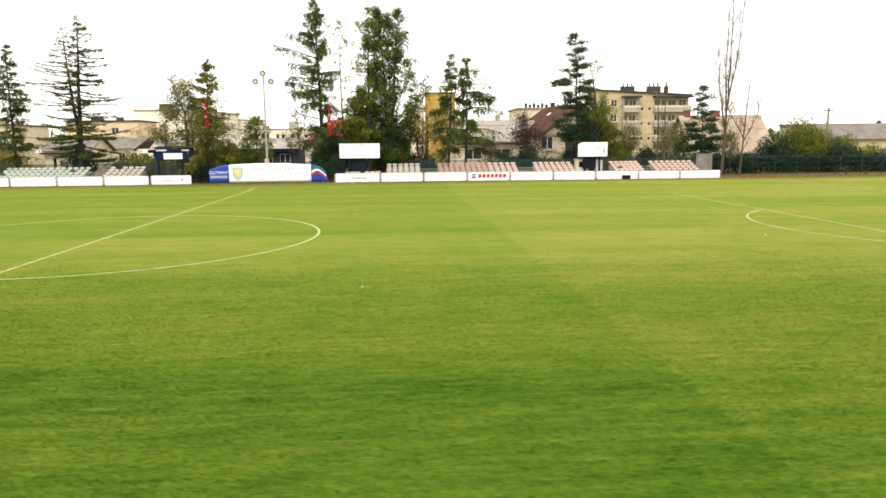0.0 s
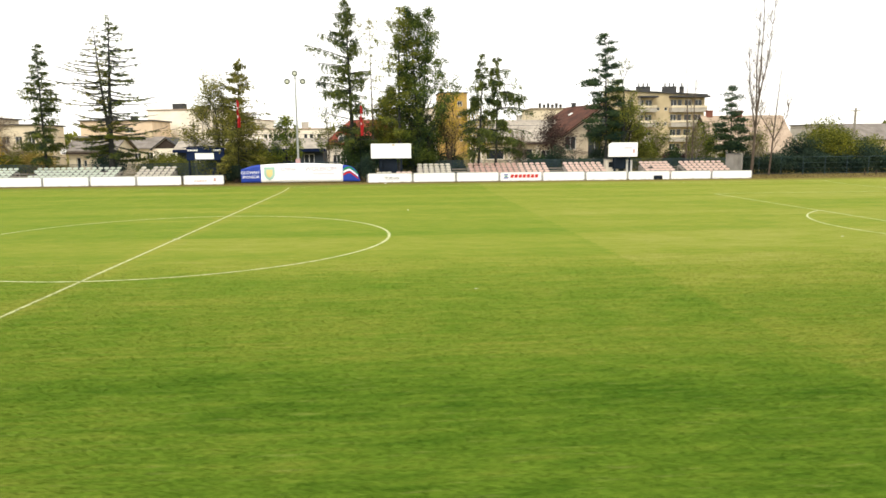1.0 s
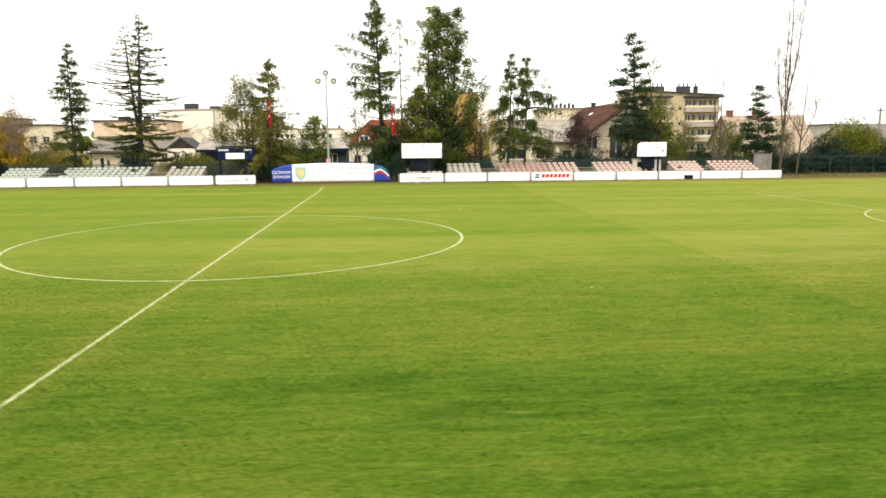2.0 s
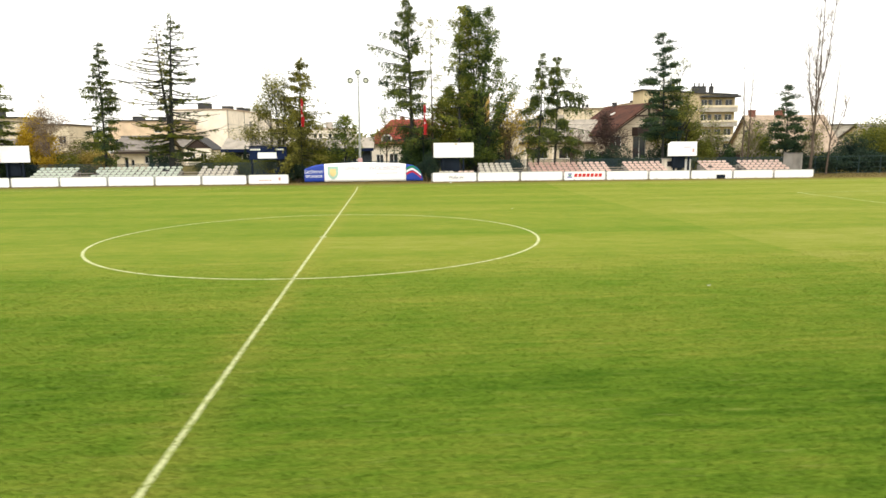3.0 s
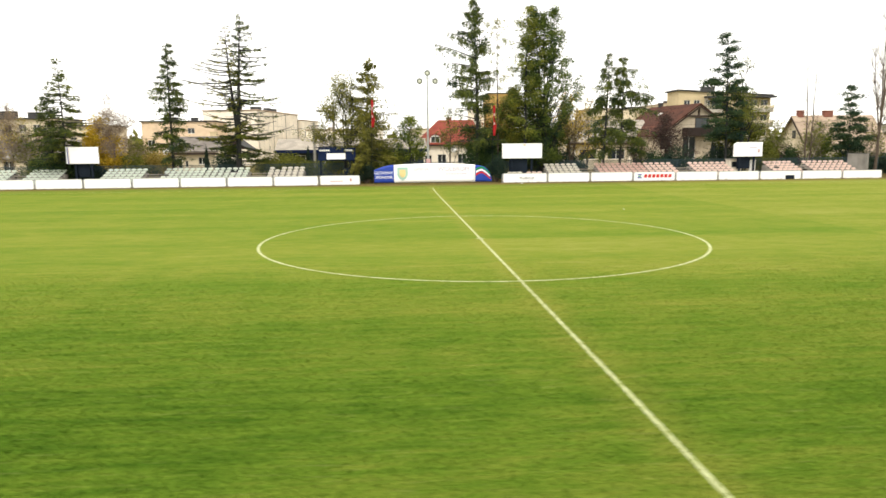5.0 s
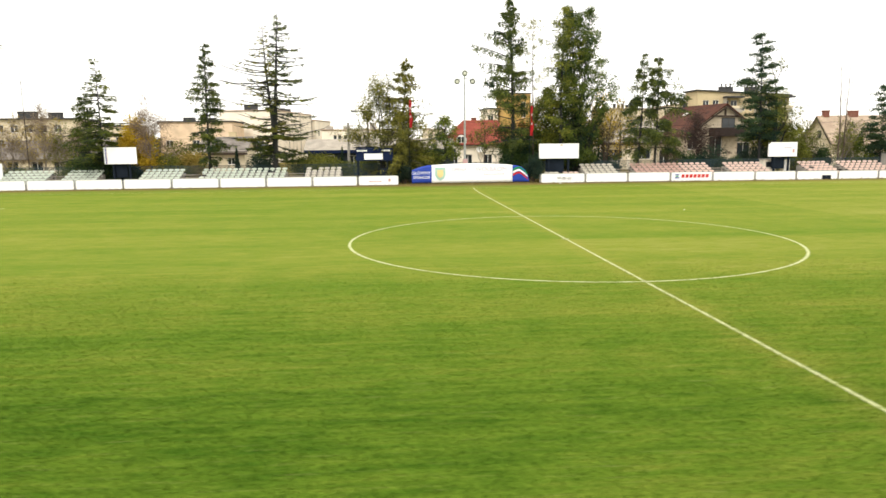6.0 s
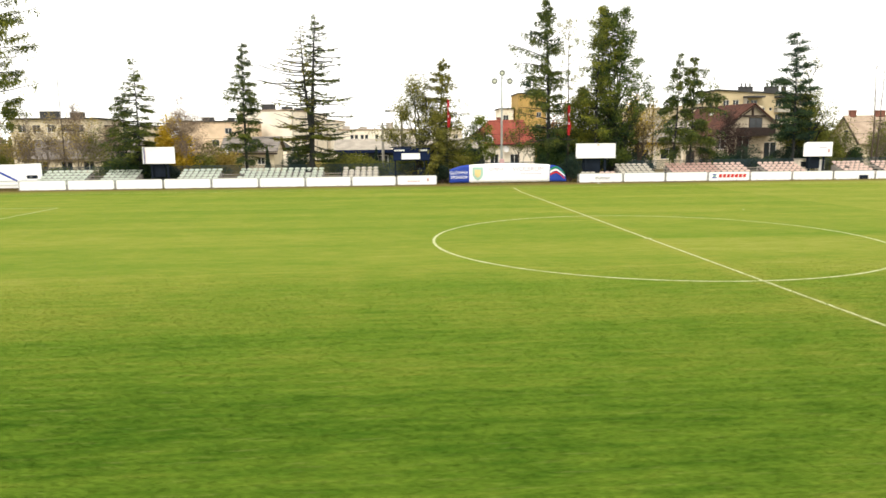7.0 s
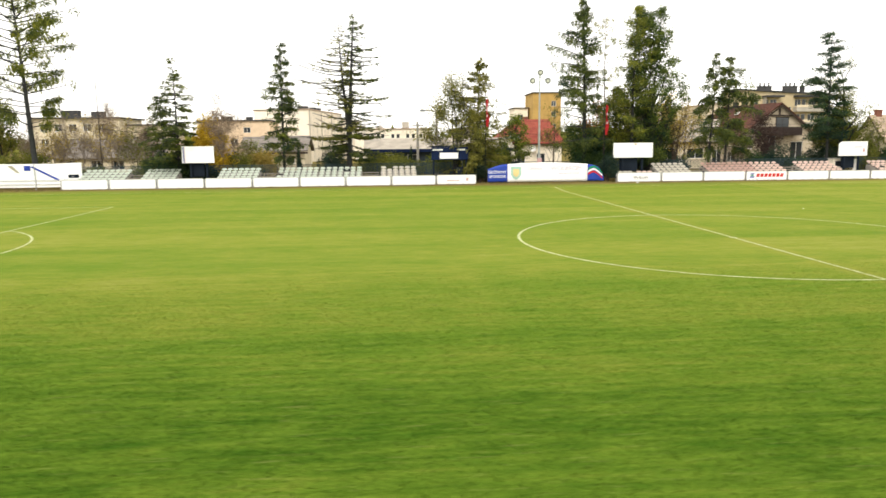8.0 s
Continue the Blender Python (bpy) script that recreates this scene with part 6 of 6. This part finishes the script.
poplar(46.75, 39.2, [[(0, 0, 0), (0.1, 0, 5), (0.35, 0, 11), (0.3, 0, 19.5)], [(0.1, 0, 4.5), (-0.4, 0.2, 8), (-1.0, 0.3, 13.4)], [(0.2, 0, 7.5), (0.9, -0.2, 12), (1.5, -0.2, 18.6)], [(0.2, 0, 6), (-0.3, -0.3, 11), (-0.25, -0.3, 17)]],
       "tall bare poplar with steep thin stems", 28, TWIG, 0.16, 36)
poplar(49.3, 40.4, [[(0, 0, 0), (0.3, 0, 5), (0.75, 0, 12.0)], [(0.3, 0, 3.6), (1.5, 0.1, 6), (2.1, 0.1, 8)], [(0.2, 0, 4), (-0.9, 0.1, 5.8), (-1.7, 0.1, 7.2)]], "bare leaning tree with thin limbs", 29, TWIG, 0.1)
poplar(41.1, 42.5, [[(0, 0, 0), (-0.1, 0, 6), (-0.45, 0, 12.8)]], "slender bare birch behind the stands", 30, TWIG, 0.1, 9)
poplar(41.8, 42.8, [[(0, 0, 0), (0.1, 0, 6), (0.1, 0, 12.0)]], "slender bare birch beside another", 31, TWIG, 0.09, 9)
pine(46.0, 42.8, 9.4, "small dark pine among bare trees", 32, west=((0.2, 1.6), (0.5, 2.3), (0.65, 1.6), (0.75, 1.0), (0.9, 0.9), (1, 0.3)), low=0.3, limbs=30, bias=1.7)
broadleaf(44.4, 44.6, 5.6, "leafy green young tree in front of a house", LEAF, 62, 4, 5000, leaf=0.13, puff=0.7, stems=2)

# second row: autumn trees, bare trees and shrubs
broadleaf(-33.2, 43.6, 6.8, "yellow autumn tree behind a billboard", AUTUMN, 41, 4, 8000, leaf=0.15, puff=0.7)
bare_tree(-31.6, 43.4, 9.0, "pale bare tree with fine twigs", 42, 5, PALE_BARK, FINE_TWIG, 6000, spread=0.5, upright=0.3, kids=(3, 4), leaf=0.22, slim=0.22, puff=0.7)
bare_tree(-46.0, 52, 9.0, "pale bare tree behind the west stand", 43, 5, PALE_BARK, FINE_TWIG, 5000, spread=0.5, upright=0.4, kids=(3, 4), leaf=0.22, slim=0.22, puff=0.7)
bare_tree(-41.5, 50, 7.0, "bare brown tree with fine twigs", 44, 5, TWIG, FINE_TWIG, 4000, spread=0.5, upright=0.4, kids=(2, 4), leaf=0.22, slim=0.22, puff=0.7)
broadleaf(-55, 47, 9, "olive tree behind the white covered stand", OLIVE, 45, 4, 6000, leaf=0.16)
clump_tree(-1.65, 42.6, 6.5, "small spreading green tree behind the floodlight", LEAF, 46, west=((0.3, 1.2), (0.5, 2.0), (0.75, 1.9), (1, 0.6)), low=0.36, clumps=64, each=120, puff=(0.3, 0.55), leaf=0.12, inner=0.2, flat=0.55, trunk_r=0.1)
broadleaf(2.6, 43.6, 8.0, "bare grey tree with olive leaves beside the spruce", OLIVE, 47, 5, 1000, spread=0.5, upright=0.5, leaf=0.12, bark=TWIG)
broadleaf(16.4, 48.5, 9.4, "thin orange-yellow autumn tree behind the stands", AUTUMN, 48, 5, 2000, leaf=0.15, puff=0.6)
broadleaf(15.4, 43.0, 8.2, "thin shrubby tree with golden leaves and bare twigs", GOLD, 49, 5, 1100, stems=3, spread=0.45, upright=0.45, leaf=0.12, puff=0.7, bark=TWIG)
broadleaf(18.5, 47.4, 8.8, "golden autumn tree in front of a low house", GOLD, 54, 5, 1400, leaf=0.14, puff=0.7, clear=0.4, bark=TWIG)
bare_tree(22.8, 43.6, 5.6, "bare shrubby tree behind the seats", 50, 5, TWIG, FINE_TWIG, 1800, stems=3, spread=0.4, upright=0.5, leaf=0.2, slim=0.22, puff=0.6)
broadleaf(8.3, 47.5, 8.2, "rust-coloured autumn tree between the spruces", RUST, 51, 4, 3500, leaf=0.16, puff=0.6)
broadleaf(27.9, 47.2, 7.4, "brown-purple shrubby tree in front of a house", PURPLE, 52, 5, 6500, leaf=0.11, puff=0.8, wide=1.5, stems=3, bark=TWIG)
broadleaf(35.6, 46.0, 7.6, "olive-green spreading tree beside the flats", OLIVE, 53, 4, 8000, leaf=0.16, puff=0.8)
for x, y, h, leaves, n, seed in ((-52.4, 47.6, 7.4, FINE_TWIG, 2600, 55), (-49.6, 46.8, 6.8, GOLD, 2400, 56), (-57.2, 48.4, 7.0, GOLD, 2600, 57), (-46.8, 46.4, 7.8, FINE_TWIG, 2200, 63), (-44.2, 47.0, 7.6, GOLD, 1300, 58), (-41.2, 46.6, 6.4, OLIVE, 1500, 64), (42.3, 44.0, 6.2, OLIVE, 1500, 59), (38.0, 44.8, 6.4, OLIVE, 2600, 60), (48.6, 43.8, 6.0, OLIVE, 1400, 61)):
    words = {"fine_pale_twigs": "pale bare tree with fine twigs in the second row", "golden_olive_leaves": "thin tree with sparse golden leaves", "olive_leaves": "thin tree with sparse olive leaves", "green_leaves": "young tree with sparse green leaves"}[leaves.name]
    broadleaf(x, y, h, words, leaves, seed, 5, n, stems=2, spread=0.5, upright=0.4, leaf=0.2 if leaves is FINE_TWIG else 0.12, slim=0.22 if leaves is FINE_TWIG else 1.0, puff=0.7, bark=TWIG if leaves is LEAF else PALE_BARK, kids=(3, 4))
SHRUBS = [
    (-58, 43, 9, 5.0, LEAF), (-51.5, 43.5, 5, 3.4, OLIVE), (-45.2, 44.2, 3.6, 2.2, OLIVE), (-39.0, 44.5, 3.6, 2.6, OLIVE), (-33.2, 42.9, 3.4, 2.2, DARKSHRUB),
    (-35.5, 43.2, 4, 3.2, DARKSHRUB), (-29.6, 46, 6, 4.2, OLIVE), (-27.8, 45.5, 3, 3.6, GOLD), (-31.1, 66, 4.2, 4.7, LEAF), (-20.6, 45, 2.4, 3.6, DARKSHRUB),
    (-15.5, 46, 5, 2.9, OLIVE), (-13.2, 44, 4, 2.7, OLIVE), (-8.2, 43.2, 4, 4.0, LARCH), (-5.0, 42.6, 4.4, 4.6, LARCH), (-2.4, 43.2, 2.4, 3.0, LEAF), (5.6, 42.8, 3.8, 6.4, EVERGREEN),
    (7.7, 43.2, 4.0, 5.4, EVERGREEN), (-36.2, 43.4, 6.0, 3.4, EVERGREEN), (24.9, 44.2, 2.8, 3.2, EVERGREEN), (15.0, 43.6, 3, 3.0, DARKSHRUB), (25.0, 45, 2.4, 2.0, OLIVE),
    (27.3, 43.6, 3.0, 3.6, DARKSHRUB), (30.0, 44, 2.6, 2.4, EVERGREEN), (33.0, 44.4, 3.6, 3.6, DARKSHRUB), (36.4, 43.8, 3.6, 4.0, OLIVE), (44.8, 53.0, 3.6, 3.4, PURPLE), (40.3, 44.6, 1.6, 3.4, EVERGREEN), (44.6, 44.4, 2.6, 2.6, LEAF),
    (48.4, 44.2, 4.2, 3.0, DARKSHRUB), (51.8, 44.4, 4.6, 2.4, DARKSHRUB), (56.8, 47, 3.4, 4.4, DARKSHRUB), (60.3, 48.4, 6.2, 6.9, OLIVEGREEN), (57.6, 45.0, 3.6, 3.6, DARKSHRUB),
    (64.2, 48.4, 4.6, 5.5, OLIVE), (61.4, 45.0, 5, 3.9, DARKSHRUB), (65.8, 45.2, 5, 3.0, DARKSHRUB), (69.0, 48, 5, 3.0, OLIVEGREEN), (73.6, 46, 5, 2.6, DARKSHRUB), (78, 46, 6, 2.8, DARKSHRUB), (86, 50, 7, 3.6, LEAF),
]
for k, (x, y, w, h, mat) in enumerate(SHRUBS):
    tone = {"green_leaves": "green", "olive_leaves": "olive-yellow", "dark_hedge_leaves": "dark green", "evergreen_leaves": "deep green", "golden_olive_leaves": "golden", "larch_needles": "olive", "olive_green_leaves": "olive-green", "yellow_autumn_leaves": "yellow autumn", "brown_purple_leaves": "brown"}[mat.name]
    tall = "tall spreading" if h > 4.5 else "low dense" if h < 3.1 else "bushy"
    shrub(x, y, w, h, f"{tall} {tone} shrub behind the fence", mat, 100 + k, int(620 * w * h ** 0.8), 0.12)
shrub(6.55, 37.9, 1.6, 3.0, "dark rounded evergreen shrub beside the banner", DARKSHRUB, 161, 5000, 0.08)
shrub(-6.0, 38.2, 1.3, 1.9, "dark evergreen shrub at the banner's blue end", DARKSHRUB, 162, 4000, 0.08)
conifer(70.6, 45.5, 5.2, "blue spruce at the corner of the ground", BLUESPRUCE, 163, west=((0, 1.9), (1, 0.1)), low=0.05, density=1.6, gap=0.34)
shrub(-25.6, 55.5, 1.2, 3.6, "small dark clipped conical evergreen", DARKSHRUB, 164, 2500, 0.08, cone=True)
shrub(-12.4, 45.4, 1.1, 3.5, "small dark conical evergreen beside a pole", DARKSHRUB, 165, 2200, 0.08, cone=True)
hedge = []
rng = np.random.default_rng(7)
for k in range(26000):
    x = rng.uniform(46.5, 82)
    top = 1.75 + 0.7 * noise.noise((x * 0.55, 0, 0)) + 0.3 * noise.noise((x * 1.9, 4, 0))
    hedge.append((x, 43.0 + rng.uniform(-0.5, 0.5), G + top * rng.uniform(0.02, 1) ** 0.7))
hedge = np.array(hedge)
tagged(new("hedge", quad_mesh("hedge", sprays(rng, hedge, rng.normal(0, 1, hedge.shape), rng.uniform(0.12, 0.28, len(hedge)), rng.uniform(0.04, 0.09, len(hedge))), DARKSHRUB)),
       "long dark green hedge along the fence", "hedge", kind="stuff")

# ---- far woods on the horizon ----
far = []
for k in range(9000):
    x = rng.uniform(-330, 420)
    y = rng.uniform(230, 300)
    top = 6.5 + 3.5 * noise.noise((x * 0.02, y * 0.02, 1)) + 2.5 * noise.noise((x * 0.09, 3, 1))
    far.append((x, y, rng.uniform(0, 1) ** 0.6 * top))
far = np.array(far)
tagged(new("far_woods", quad_mesh("far_woods", sprays(rng, far, rng.normal(0, 1, far.shape), rng.uniform(2.0, 4.5, len(far)), rng.uniform(0.8, 1.6, len(far))), OLIVE)),
       "distant olive woods on the horizon", "woods", kind="stuff")

# ---- dry grass on the verge, blades on the near pitch ----
def tufts(name, label, n, x0, x1, y0, y1, tall, wide, material, near=None):
    x, y = rng.uniform(x0, x1, n) + (rng.normal(0, 2.5, n) if near else 0), rng.triangular(y0, near, y1, n) if near else rng.uniform(y0, y1, n)
    z = np.array([ground_z(a, b) for a, b in zip(x, y)])
    base = np.stack([x, y, z], axis=1)
    az = rng.uniform(0, 6.283, n)
    side = np.stack([np.cos(az), np.sin(az), np.zeros(n)], axis=1) * (wide * rng.uniform(0.6, 1.4, n))[:, None]
    up = np.stack([rng.normal(0, 0.5, n), rng.normal(0, 0.5, n), np.ones(n)], axis=1) * (tall * rng.uniform(0.5, 1.3, n))[:, None]
    tris = np.stack([base - side, base + side, base + up], axis=1)
    me = bpy.data.meshes.new(name)
    me.vertices.add(3 * n)
    me.vertices.foreach_set("co", tris.astype(np.float32).ravel())
    me.loops.add(3 * n)
    me.loops.foreach_set("vertex_index", np.arange(3 * n, dtype=np.int32))
    me.polygons.add(n)
    me.polygons.foreach_set("loop_start", np.arange(0, 3 * n, 3, dtype=np.int32))
    me.update(calc_edges=True)
    me.materials.append(material)
    return tagged(new(name, me), label, "grass", kind="stuff")


DRY = foliage("dry_grass", (0.09, 0.075, 0.025), (0.27, 0.2, 0.1))
tufts("dry_grass", "dry brown grass on the verge", 30000, -60, 85, 34.6, 43, 0.16, 0.02, DRY)
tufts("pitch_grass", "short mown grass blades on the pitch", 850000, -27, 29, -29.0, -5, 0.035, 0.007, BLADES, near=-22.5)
